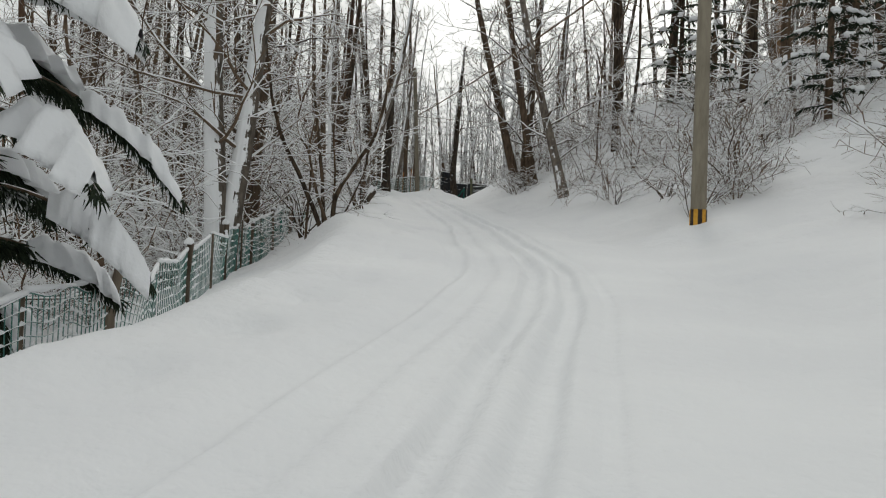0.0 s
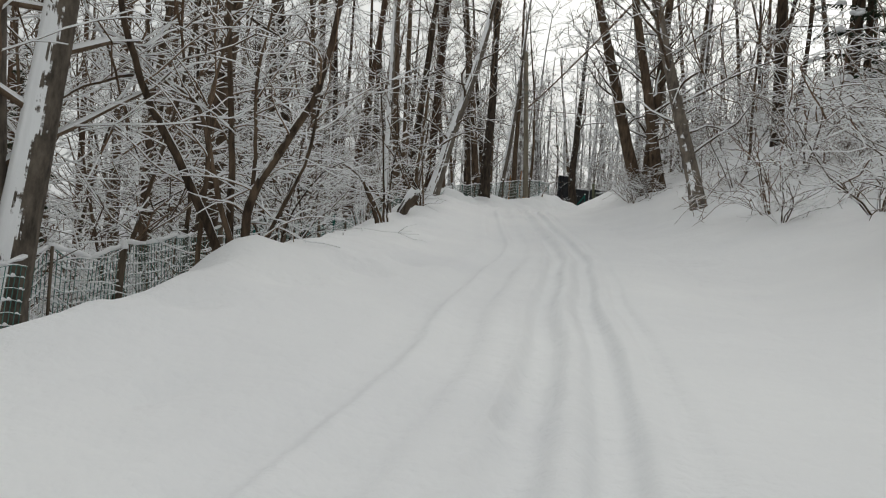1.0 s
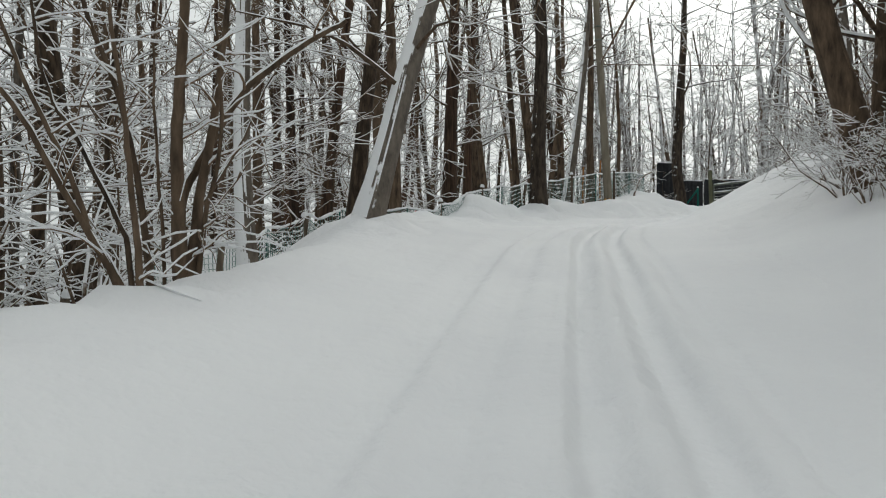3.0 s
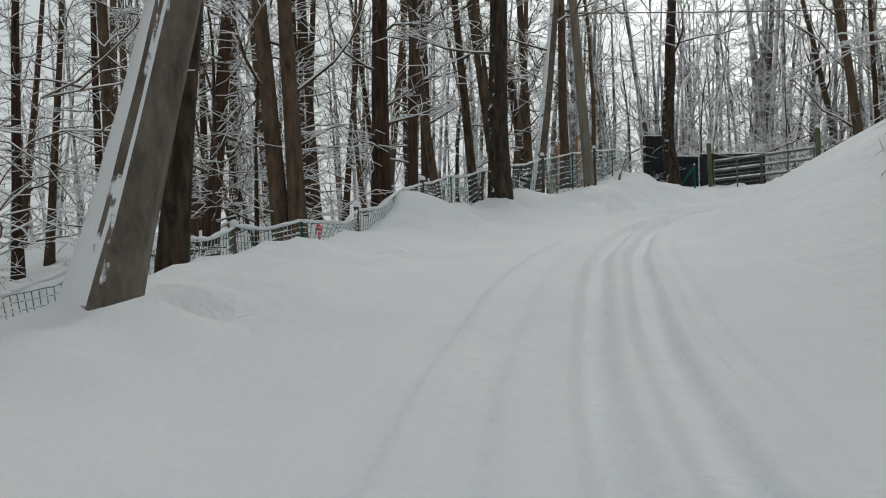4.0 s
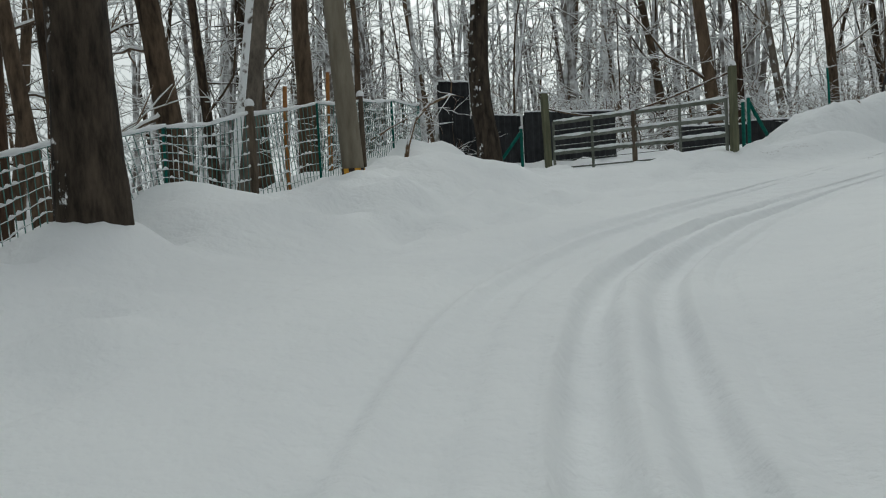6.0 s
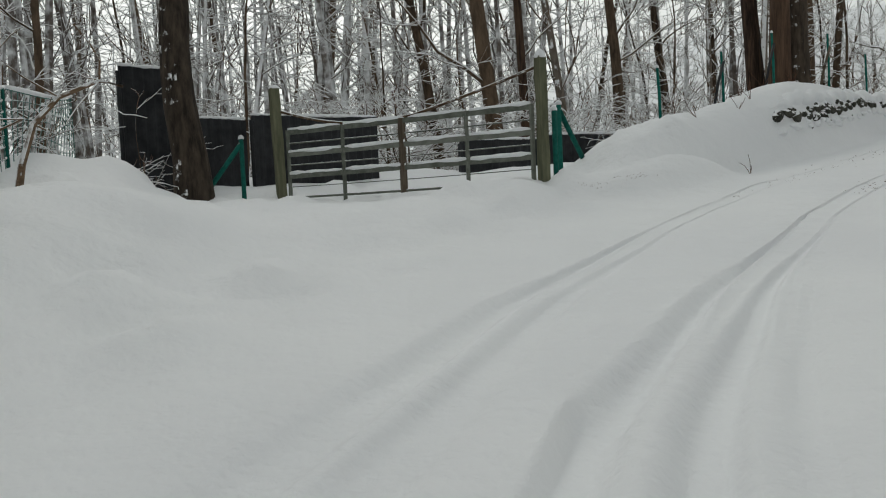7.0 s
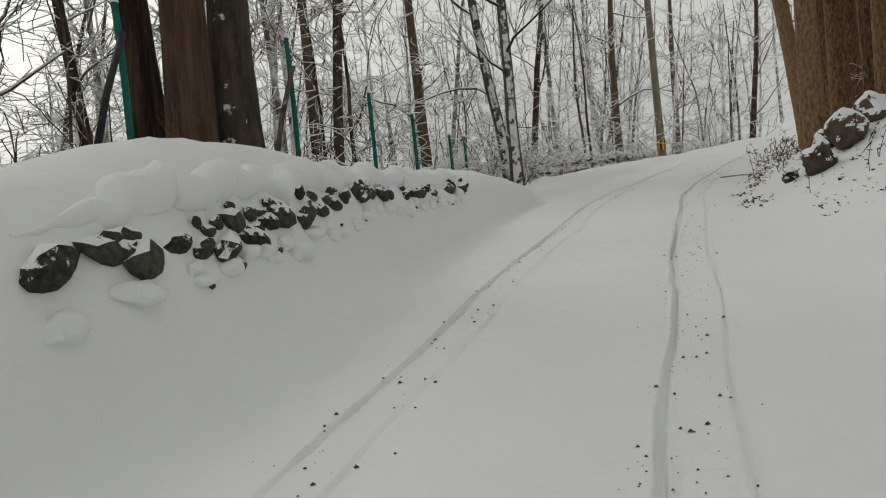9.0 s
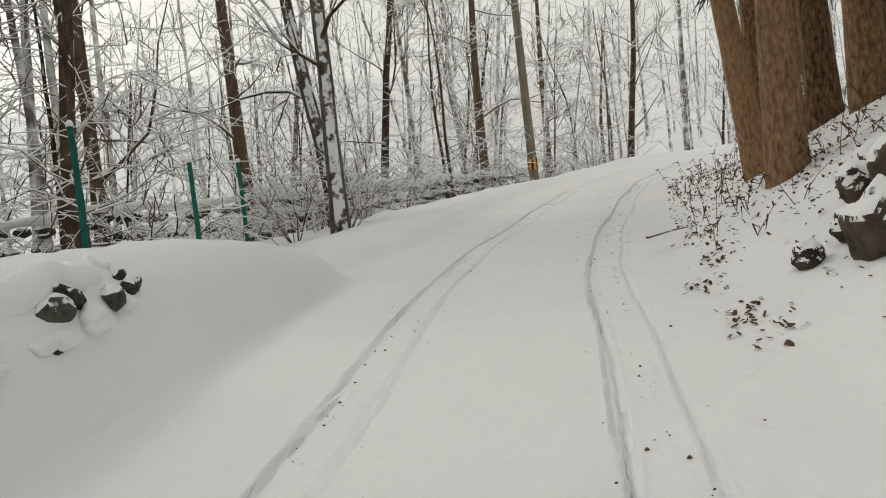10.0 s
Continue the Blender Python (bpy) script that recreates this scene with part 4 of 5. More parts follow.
def stem_clump(seed, x, y, label, stems, side=6, reach=.9):
    """Stems given by radius, start and side-and-height steps in metres, each with bowed side branches."""
    rng = np.random.default_rng(seed)
    root = new("laden_shrub")
    tagged(root, label, "shrub", "roadside shrubs")
    fine, snow = Tubes(), Tubes()
    for r, *way in stems:
        pts = [(way[0][0], rng.uniform(-.08, .08), -.25)]
        depth = rng.normal(0, .12)
        for k, (dx, dz) in enumerate(way):
            pts.append((dx, depth * k, dz))
        line = curve_through(np.array(pts, float), 6)
        line += np.cumsum(rng.normal(0, .006, line.shape), 0)
        rad = np.linspace(r, r * .4, len(line)) * 1.25
        st = Tubes()
        st.add(line, rad, 8)
        part("stem", st.mesh("stem"), M_BARK, root)
        snow_along(snow, line, rad, rng)
        for m in range(side):
            j = int(rng.uniform(.3, 1) * (len(line) - 1))
            az = rng.uniform(0, 2 * math.pi)
            br = wander(rng, line[j], (math.cos(az), math.sin(az), rng.uniform(.1, .9)), reach * rng.uniform(.5, 1.5), 7, .14, .02, .035)
            rb = np.linspace(min(rad[j] * .5, .014), .005, 7)
            fine.add(br, rb, 4, False)
            snow_along(snow, br, rb, rng)
            for t in range(3):
                q = br[rng.integers(1, 7)]
                w = br[-1] - br[0] + rng.normal(0, .5, 3)
                w[2] *= .5
                tw = wander(rng, q, w, rng.uniform(.25, .7), 4, .2, 0, .05)
                fine.add(tw, (.006, .006, .005, .004), 3, False)
                snow.add(tw + (0, 0, .008), (.004, .008, .007, .003), 4, False)
    part("branchwork", fine.mesh("branchwork"), M_TWIG, root)["kind"] = "stuff"
    part("snow_load", snow.mesh("snow_load"), M_SNOW, root, "thick fresh snow along the branches")["kind"] = "stuff"
    put(root, x, y)


stem_clump(301, -5.35, -14.6, "many-stemmed dark shrub with snow heaped along its spreading branches", [
    (.055, (-.15, 0), (-.65, 1.1), (-1.1, 1.95), (-1.35, 2.8), (-1.5, 3.9)), (.05, (-.1, 0), (-.22, 1.3), (-.35, 2.6), (-.5, 3.8)),
    (.055, (.1, 0), (.15, .8), (.6, 1.6), (.9, 2.1), (1.1, 2.9), (1.3, 4.0)), (.035, (.2, 0), (.45, .6), (.75, 1.3), (.9, 2.2)),
    (.04, (0, 0), (-.3, .9), (-.5, 1.9), (-.3, 3.0)), (.026, (-.5, 1.7), (-1.2, 2.25), (-1.95, 2.1), (-2.3, 1.9)), (.03, (.02, 0), (.1, 1.2), (.02, 2.3), (.12, 3.3))], 9, 1.0)
stem_clump(302, -4.0, -6.45, "leaning shrub stems with thick snow on their upper sides", [
    (.05, (-.02, 0), (-.14, .36), (-.25, .68), (-.33, .9)), (.032, (.08, 0), (-.2, .6), (-.5, 1.0), (-.85, 1.25), (-1.2, 1.3)),
    (.026, (.1, 0), (.08, .5), (.05, 1.0), (-.02, 1.9), (-.12, 2.8)), (.022, (.18, 0), (.16, .5), (.2, 1.1), (.28, 2.0), (.2, 2.9))], 4, .5)
stem_clump(303, -3.95, -4.1, "arching branch cloaked in snow at the road's edge", [
    (.03, (.05, 0), (.0, .35), (-.2, .62), (-.6, .95), (-.95, 1.25), (-1.35, 1.3)), (.018, (-.1, 0), (-.25, .3), (-.55, .55), (-.95, .6))], 5, .5)
stem_clump(304, -3.15, -1.95, "fan of slim snow-lined stems at the road's edge", [
    (.024, (0, 0), (-.2, .38), (-.45, 1.0), (-.75, 1.6), (-1.0, 2.3)), (.026, (-.02, 0), (-.27, .5), (-.6, 1.1), (-.95, 1.6), (-1.4, 2.0)),
    (.02, (.07, 0), (0, .36), (-.35, 1.05), (-.6, 1.5), (-.75, 2.4)), (.026, (.1, 0), (.07, .45), (0, 1.1), (-.1, 2.0))], 4, .5)
stem_clump(305, -3.25, -.55, "clump of brown stems, one arching low under its snow", [
    (.03, (-.32, 0), (-.38, .8), (-.52, 1.6), (-.72, 2.2), (-.9, 3.0)), (.016, (-.2, 0), (-.22, .8), (-.22, 1.5), (-.15, 2.4)),
    (.062, (-.02, 0), (0, .6), (.03, 1.3), (.12, 2.2), (.2, 3.4)), (.05, (.07, 0), (.09, .7), (.2, 1.5), (.27, 2.5)),
    (.04, (-.05, 0), (-.12, .5), (-.02, 1.0), (.2, 1.5), (.45, 1.9), (.85, 2.25), (1.2, 2.5)), (.025, (.1, 0), (.2, .6), (.35, 1.3), (.3, 2.2))], 5, .6)


M_NEEDLE_SNOW = snowed_material("needles_dusted", (0.010, 0.018, 0.010), (0.045, 0.06, 0.03), 20, .55, .2)


def cedar_sprays(tree, seed):
    """Drooping sprays of dark foliage round the upper trunk."""
    rng = np.random.default_rng(seed)
    t = Tubes()
    for i in range(14):
        az = rng.uniform(0, 6.28)
        z = 5.0 + 8 * (i / 14) ** 1.1
        bough = wander(rng, (0, 0, z), (math.cos(az), math.sin(az), rng.uniform(-.2, .3)), rng.uniform(1.6, 3.0) * (1.2 - z / 22), 7, .08, 0, .07)
        t.add(bough, np.linspace(.03, .01, 7), 4, False)
        for j in range(24):
            q = bough[1:][rng.integers(6)] + rng.normal(0, .06, 3)
            w = bough[-1] - bough[0] + rng.normal(0, .8, 3)
            w[2] -= 1.1
            sp = wander(rng, q, w, rng.uniform(.3, .75), 4, .2, -.1)
            t.add(sp, (.018, .024, .018, .004), 3, False)
    part("foliage", t.mesh("foliage"), M_NEEDLE_SNOW, tree, "dark drooping needle sprays")["kind"] = "stuff"


# cedars on the slope right of the upper road
CEDARS = ((24.85, 24.9, .185, -.005, .01), (26.45, 25.25, .155, -.05, .11), (28.1, 25.0, .2, 0, .03), (32.05, 25.2, .23, 0, .04), (27.05, 24.15, .22, 0, .02), (29.65, 24.6, .24, 0, .03),
          (34.25, 25.5, .22, 0, .03), (29.05, 23.6, .24, 0, .02), (30.95, 23.9, .24, 0, .0), (26.35, 22.9, .26, 0, 0), (27.95, 21.9, .26, 0, 0), (36.25, 25.1, .22, 0, .02), (23.75, 22.1, .26, 0, 0),
          (33.25, 23.9, .25, 0, 0), (31.75, 21.7, .26, 0, 0), (35.75, 23.1, .25, 0, 0), (29.35, 25.33, .2, 0, .03), (25.3, 23.55, .27, 0, .03), (39.25, 23.9, .23, 0, 0), (24.95, 20.3, .26, 0, 0), (29.75, 20.1, .26, 0, 0))
for i, (x, y, r, lx, ly) in enumerate(CEDARS):
    if i < 4:
        base_c = tree_thing(140 + i, 19, .27, (0, .0), limbs=10, first=.42, reach=2.2, fine=3, bark=M_CEDAR, up=(-.3, .2), bend=.006, flare=1.2, ridged=.07,
                            label="tall straight cedar with reddish fibrous bark on the slope")
        cedar_sprays(base_c, 150 + i)
        c = base_c
        kept = [c] if i == 0 else kept + [c]
    else:
        c = copy_thing(kept[i % 4], Matrix())
    put(c, x * K, y * K, (i * 77) % 360 if not lx and not ly else 0, r / .27, rx=-math.degrees(ly), ry=math.degrees(lx))


# ---- snow-laden conifer ----
def conifer_thing(seed, high, spread, boughs_n, snow=1.0, low=.06):
    rng = np.random.default_rng(seed)
    root = new("conifer")
    tagged(root, "young conifer with boughs bent under thick pads of snow", "tree", "conifers")
    tr, nd, sn = Tubes(), Tubes(), Tubes()
    tr.add([(0, 0, -.3), (0, 0, high * .5), (0, 0, high)], [.12 * high / 7, .08 * high / 7, .01], 8)
    for i in range(boughs_n):
        f = low + (1 - low) * i / boughs_n
        az = i * 2.4 + rng.uniform(-.3, .3)
        ln = spread * (1.05 - f) * rng.uniform(.75, 1.15) + .15
        sp = wander(rng, (0, 0, high * f), (math.cos(az), math.sin(az), .15), ln, 7, .05, -.03, .045)
        tr.add(sp, np.linspace(.025, .006, 7), 4, False)
        side = np.array((-math.sin(az), math.cos(az), 0))
        for j in range(1, 7):
            for s in (-1, 1):
                for q in range(5):
                    w = sp[j] - sp[j - 1]
                    w = w / np.linalg.norm(w) * rng.uniform(.4, 1) + side * s * rng.uniform(.4, 1) + np.array((0, 0, rng.uniform(-1.3, 0)))
                    b0 = sp[j - 1] + (sp[j] - sp[j - 1]) * rng.random()
                    sl = .42 * (1.1 - j / 9) * rng.uniform(.6, 1.2) * (.5 + .5 * ln / spread)
                    nd.add(wander(rng, b0, w, sl, 3, .12, -.05), (.028, .03, .004), 3, False)
        for b in range(4):
            if rng.random() > .8 * snow:
                continue
            k = 2 + b + rng.random() * .9
            c = sp[int(min(k, 5))] + (sp[min(int(k) + 1, 6)] - sp[min(int(k), 5)]) * (k % 1)
            w = (sp[6] - sp[3]) / np.linalg.norm(sp[6] - sp[3])
            size = rng.uniform(.10, .20) * (.5 + .6 * ln / spread)
            line = [c + w * size * q + (0, 0, .05) for q in (-1.3, -.8, -.2, .4, 1.0, 1.4)]
            o = len(sn.v)
            sn.add(line, np.array((.2, .8, 1.05, 1, .7, .15)) * size, 10)
            for k in range(o, len(sn.v)):
                v = np.array(sn.v[k]) - c
                q = 1 + .5 * noise.noise(Vector(sn.v[k]) * 4.5) + .3 * noise.noise(Vector(sn.v[k]) * 12)
                v = v * q
                v[2] = v[2] * (.75 if v[2] > 0 else .4)
                sn.v[k] = tuple(c + v)
    part("trunk", tr.mesh("trunk"), M_BARK, root)["kind"] = "stuff"
    part("foliage", nd.mesh("foliage"), M_NEEDLE_SNOW, root, "dark green needle sprays")["kind"] = "stuff"
    part("snow_load", sn.mesh("snow_load"), M_SNOW, root, "thick pads of snow on the boughs")["kind"] = "stuff"
    return root


def laden_bough(rng, wood, needles, snow, z, az, ln, up, droop, pad=None):
    """One drooping bough with hanging needle sprays; pad: where its snow begins and ends, half width and thickness."""
    f = np.linspace(0, 1, 13)
    way, side = np.array((math.cos(az), math.sin(az), 0)), np.array((-math.sin(az), math.cos(az), 0))
    spine = way * (ln * f * (1 - .12 * droop * f))[:, None] + side * (.06 * ln * np.sin(3 * f + az))[:, None]
    spine[:, 2] = z + ln * (up * f - droop * f * f)
    wood.add(spine, np.linspace(.035, .006, 13), 5, False)
    for j in range(2, 13):
        for q in range(40):
            w = (spine[j] - spine[j - 1]) / np.linalg.norm(spine[j] - spine[j - 1]) * rng.uniform(.3, 1) + side * rng.choice((-1, 1)) * rng.uniform(.2, 1) + np.array((0, 0, rng.uniform(-1.2, -.1)))
            b0 = spine[j - 1] + (spine[j] - spine[j - 1]) * rng.random()
            spray = wander(rng, b0, w, .30 * (1.15 - .5 * f[j]) * rng.uniform(.5, 1.2), 4, .16, -.14)
            needles.add(spray, (.006, .011, .009, .002), 3, False)
    if not pad:
        return
    a, b, half, thick = pad
    m, k = 26, 13
    o = len(snow.v)
    for top in (1, 0):
        for r in range(m):
            g = r / (m - 1)
            c = np.array([np.interp(a + (b - a) * g, f, spine[:, n]) for n in range(3)])
            body = max(math.sin(math.pi * min(max(g, .02), .98)) ** .45, .05)
            for q in range(k):
                x = 2 * q / (k - 1) - 1
                edge = half * body * (1 + .8 * noise.noise(Vector((g * 6 + z * 3, np.sign(x) * 2.0, az * 3))) + .6 * noise.noise(Vector((g * 17, np.sign(x) * 5.0, z * 5))))
                p = c + side * x * edge
                lump = 1 + .8 * noise.noise(Vector(p) * 4.5) + .5 * noise.noise(Vector(p) * 11)
                p[2] += .03 - .55 * half * abs(x) ** 1.7 + (thick * body * lump * (1 - abs(x) ** 2.6) if top else -.02 * (1 - abs(x)))
                snow.v.append(tuple(p))
    for top in (1, 0):
        for r in range(m - 1):
            for q in range(k - 1):
                v = o + (0 if top else m * k) + r * k + q
                quad = (v, v + k, v + k + 1, v + 1)
                snow.f.append(quad[::-1] if top else quad)
    for r in range(m - 1):
        for q in (0, k - 1):
            v = o + r * k + q
            snow.f.append((v, v + k, v + k + m * k, v + m * k))


def laden_conifer():
    rng = np.random.default_rng(61)
    root = new("conifer")
    tagged(root, "roadside conifer, its drooping boughs buried under heavy snow", "tree", "conifers")
    tr, nd, sn = Tubes(), Tubes(), Tubes()
    tr.add([(0, 0, -.3), (.03, 0, 2), (0, 0, 5), (0, 0, 8)], [.15, .13, .08, .01], 10)
    # height, azimuth, length, rise, droop, snow
    told = ((2.55, 17, 2.15, .1, .62, (.5, 1, .23, .17)), (3.35, -12, 1.75, .1, .45, (.2, .98, .42, .26)), (3.75, 28, 1.55, .12, .42, (.25, .98, .36, .24)), (1.45, 2, 1.85, .1, .55, (.45, 1, .34, .2)), (4.2, 5, 1.4, .1, .4, (.2, 1, .34, .22)),
            (2.1, -38, 1.9, .1, .5, (.4, .95, .3, .2)), (1.0, 38, 1.7, .05, .4, (.45, 1, .26, .14)), (2.9, 60, 1.6, .1, .5, (.3, 1, .3, .2)), (1.8, 75, 1.7, .1, .45, (.4, 1, .26, .16)))
    for z, az, ln, up, droop, pad in told:
        laden_bough(rng, tr, nd, sn, z, math.radians(az), ln, up, droop, pad)
    for i in range(26):
        h = .7 + 6.6 * i / 26
        az = math.radians(95 + (i * 137.5) % 225) if h < 4.5 else i * 2.4
        ln = 2.0 * (1.08 - h / 8) * rng.uniform(.8, 1.15) + .2
        laden_bough(rng, tr, nd, sn, h, az, ln, .1, rng.uniform(.35, .6), (.35, 1, .14 + .09 * ln, .08 + .05 * ln) if rng.random() < .8 else None)
    part("trunk", tr.mesh("trunk"), M_BARK, root)["kind"] = "stuff"
    part("foliage", nd.mesh("foliage"), M_NEEDLE_SNOW, root, "dark green needle sprays")["kind"] = "stuff"
    part("snow_load", sn.mesh("snow_load"), M_SNOW, root, "thick soft pads of snow on the boughs")["kind"] = "stuff"
    return root


put(laden_conifer(), -9.35, -26.35, 0, z=-3.75)
con2 = conifer_thing(62, 9.0, 2.6, 36, .5)
put(con2, 11.0 * K, 2.0 * K, 0)
rng = np.random.default_rng(8)
for x, y, s in ((13.5, -3, 1.1), (12, 7, 1.0), (9.5, -7.5, .9), (-16, -4, 1.0), (-13.5, 2.0, .9)):
    put(copy_thing(con2, Matrix()), x * K, y * K, rng.uniform(0, 360), s)

# ---- the wood: repeated trees and shrubs ----
straight = [tree_thing(200 + i, 15 + i, .15 + .02 * i, (.01, .01), limbs=22, first=.08, reach=2.0, fine=2, forks=3, up=(-.25, .45), bend=.008,
                       bark=(M_BARK, M_BARK_RED, M_BARK)[i], label="straight dark trunk in the dense wood with thin snowy side branches") for i in range(3)]
leafy = [tree_thing(220 + i, 12 + i, .10 + .025 * i, (.04 * (i - 1.5), .03), limbs=13, first=.16, reach=3.2, fine=3, forks=4, bend=.03,
                    bark=(M_BARK, M_BARK_BIRCH, M_BARK, M_BARK)[i], label="bare broadleaf tree with snow along its branches") for i in range(4)]
young = [tree_thing(240 + i, 6.5 + i, .045 + .012 * i, (.15 * (i - 1), .1), limbs=14, first=.12, reach=2.6, fine=4, forks=4, bend=.06, up=(-.1, .5), twig_r=.014, flat=.5,
                    label="young tree, its fine branches weighed down by snow") for i in range(3)]
shrubs = [shrub_thing(260 + i, 2.2 + .35 * i, 9, .7 + .1 * i, 3, (M_TWIG, M_TWIG_RED)[i % 2]) for i in range(4)]
tallshrub = [shrub_thing(280 + i, 4.6 + .5 * i, 8, .55, 5, M_TWIG, "tall many-stemmed shrub loaded with snow", .03) for i in range(2)]
used = set()


def stand(protos, x, y, rng, lo=.85, hi=1.2, tilt=3):
    p = protos[int(rng.integers(len(protos)))]
    if p.name in used:
        ob = copy_thing(p, Matrix())
    else:
        ob, _ = p, used.add(p.name)
    put(ob, x, y, rng.uniform(0, 360), rng.uniform(lo, hi), rx=rng.normal(0, tilt), ry=rng.normal(0, tilt))


PLACED = [(x * K, y * K) for x, y in ((.33, 18.87), (-2.28, 18.6), (7.4, 28.5), (9.6, 25.3), (1.83, -15), (2.78, 22.95), (-2.6, 4.8), (17.5, 29), (6.2, 28.7))]


def scatter(protos, n, x0, x1, y0, y1, gap, seed, left=None, right=None, lo=.85, hi=1.2, tilt=3, keep=None):
    """Random stands in a stretch of the plan, off the road by at least the given offsets on either side."""
    rng = np.random.default_rng(seed)
    done = tries = 0
    while done < n and tries < n * 60:
        tries += 1
        x, y = rng.uniform(x0, x1) * K, rng.uniform(y0, y1) * K
        dx, dy = x - LINE[:, 0], y - LINE[:, 1]
        k = int((dx * dx + dy * dy).argmin())
        side = TAN[k, 0] * dy[k] - TAN[k, 1] * dx[k]
        d = math.hypot(dx[k], dy[k])
        need = left if side > 0 else right
        if need is None or d < need or (keep and not keep(x / K, y / K)):
            continue
        if any((x - a) ** 2 + (y - b) ** 2 < gap * gap for a, b in PLACED):
            continue
        PLACED.append((x, y))
        stand(protos, x, y, rng, lo, hi, tilt)
        done += 1


# left of the lower road
rng = np.random.default_rng(41)
for x, y in ((-5.0, -5.3), (-4.9, -7.6), (-4.1, .8)):
    PLACED.append((x * K, y * K))
    stand(tallshrub, x * K, y * K, rng, .62, .8, 4)
scatter(tallshrub, 7, -9, -2.5, -9, 4, 1.0, 4, left=5.6, lo=.7, hi=.95)
scatter(tallshrub, 4, -11, -5, -20, -9, 1.0, 44, left=6.5, hi=1.05)
scatter(straight, 40, -22, -3, -10, 36, 1.0, 1, left=6.2, lo=1.0, hi=1.35)
scatter(straight, 14, -17, -3.5, 4, 26, .9, 21, left=6.0, lo=.9, hi=1.2)
scatter(straight, 12, -24, -1, 20, 64, 1.2, 19, left=8.5, lo=1.0, hi=1.4)
scatter(leafy, 14, -16, -4, -16, 12, 1.2, 2, left=5.8)
scatter(young, 8, -12, -4, 6, 26, .8, 47, left=5.6, tilt=7)
scatter(young, 18, -13, -3, -18, 8, .9, 3, left=6.0, tilt=7)
scatter(shrubs, 18, -11, -3, -26, 4, .7, 5, left=6.6, lo=.5, hi=.9)
rng = np.random.default_rng(43)
for x, y, lo in ((3.9, 5.2, .4), (4.3, 4.6, .45), (3.6, 4.4, .5), (3.3, 2.9, .42), (3.7, 2.4, .5), (3.2, 1.9, .35), (4.3, 6.4, .55), (4.7, 7.4, .5), (15.7, 29.6, .45), (16.6, 29.8, .5), (18.9, 29.9, .45), (19.6, 29.8, .5), (14.4, 29.0, .45), (13.2, 27.9, .4), (3.9, 27.6, .6), (2.9, 27.0, .6), (5.6, 29.3, .45)):
    PLACED.append((x * K, y * K))
    stand(shrubs, x * K, y * K, rng, lo, lo * 1.15, 9)
scatter(shrubs, 20, -9.5, -4, -25, -6, .6, 45, left=6.3, lo=.35, hi=.55, tilt=15)
# beyond the fence and the gate
yard = lambda x, y: y > 33.5 or x < 4.5
scatter(leafy, 34, -6, 34, 22, 62, 1.4, 6, left=8.0, lo=1.1, hi=1.5, keep=yard)
scatter(straight, 5, -4, 12, 24, 48, 1.5, 18, left=8.0, lo=1.1, hi=1.4, keep=yard)
scatter(young, 10, 3, 28, 32, 46, 1.3, 7, left=8.0, keep=yard)
scatter(shrubs, 16, 9, 26, 31.5, 40, 1.0, 8, left=7.0)
# below the upper road
below = lambda x, y: x > 18 and not (34 < x < 42 and y < 33.4)
scatter(leafy, 22, 20, 80, 30, 64, 1.4, 9, left=5.5, keep=below)
scatter(young, 18, 20, 52, 30.5, 46, 1.2, 10, left=4.8, keep=below)
scatter(shrubs, 56, 20, 48, 30.6, 39, .9, 11, left=4.4, keep=below, lo=.4, hi=.75)
scatter(shrubs, 16, 21, 46, 31.0, 36, .6, 46, left=3.9, keep=below, lo=.4, hi=.65, tilt=8)
# right-hand hillside
scatter(shrubs, 34, 1, 9, -19, 12, .7, 17, right=4.3, lo=.45, hi=.85, tilt=12)
scatter(shrubs, 28, 3, 13, -15, 14, .8, 12, right=5.0, lo=.8, hi=1.25, tilt=10)
scatter(young, 26, 4, 20, -24, 14, 1.2, 13, right=5.4, tilt=8)
scatter(leafy, 22, 5, 20, -14, 18, 1.6, 14, right=5.6, lo=1.0, hi=1.4)
scatter(leafy, 20, 7, 26, 0, 19, 1.6, 20, right=6.0, lo=1.0, hi=1.4)
scatter(leafy, 6, 38, 62, 8, 28, 2.0, 15, right=5.0)
scatter(shrubs, 8, 24, 40, 20, 27, 1.2, 16, right=4.2, lo=.3, hi=.5)


# ---- low field wall below the upper road ----
def field_wall():
    rng = np.random.default_rng(52)
    root = new("field_wall")
    tagged(root, "low dark dry-stone wall under snow below the road", "stone wall")
    stones = [rock_mesh("stone", rng, 1, .8, .8) for i in range(5)]
    cap = Tubes()
    pts = []
    for i in range(74):
        f = i / 73
        x, y = 22.5 + 24 * f, 34.6 + .35 * math.sin(f * 9) - .6 * f
        top = 4.68 + .06 * (x - 25.5) + .05 * math.sin(f * 40)
        x, y = x * K, y * K
        low = gz(x, y) - .1
        z = top
        while z > low and z > top - 1.2:
            ob = part("stone", stones[int(rng.integers(5))], M_ROCK, root)
            s = rng.uniform(.22, .30)
            ob.matrix_basis = Matrix.Translation((x + rng.normal(0, .08), y + rng.normal(0, .06), z - s * .8)) @ Euler(rng.uniform(-.3, .3, 3)).to_matrix().to_4x4() @ Matrix.Diagonal((s * 1.35, s, s * .95, 1))
            z -= s * 1.35
        pts.append((x, y, top + rng.normal(0, .03)))
    cap.add(pts, .06 + .05 * rng.random(74), 6)
    part("snow_cap", cap.mesh("snow_cap"), M_SNOW, root, "uneven ridge of snow")


field_wall()


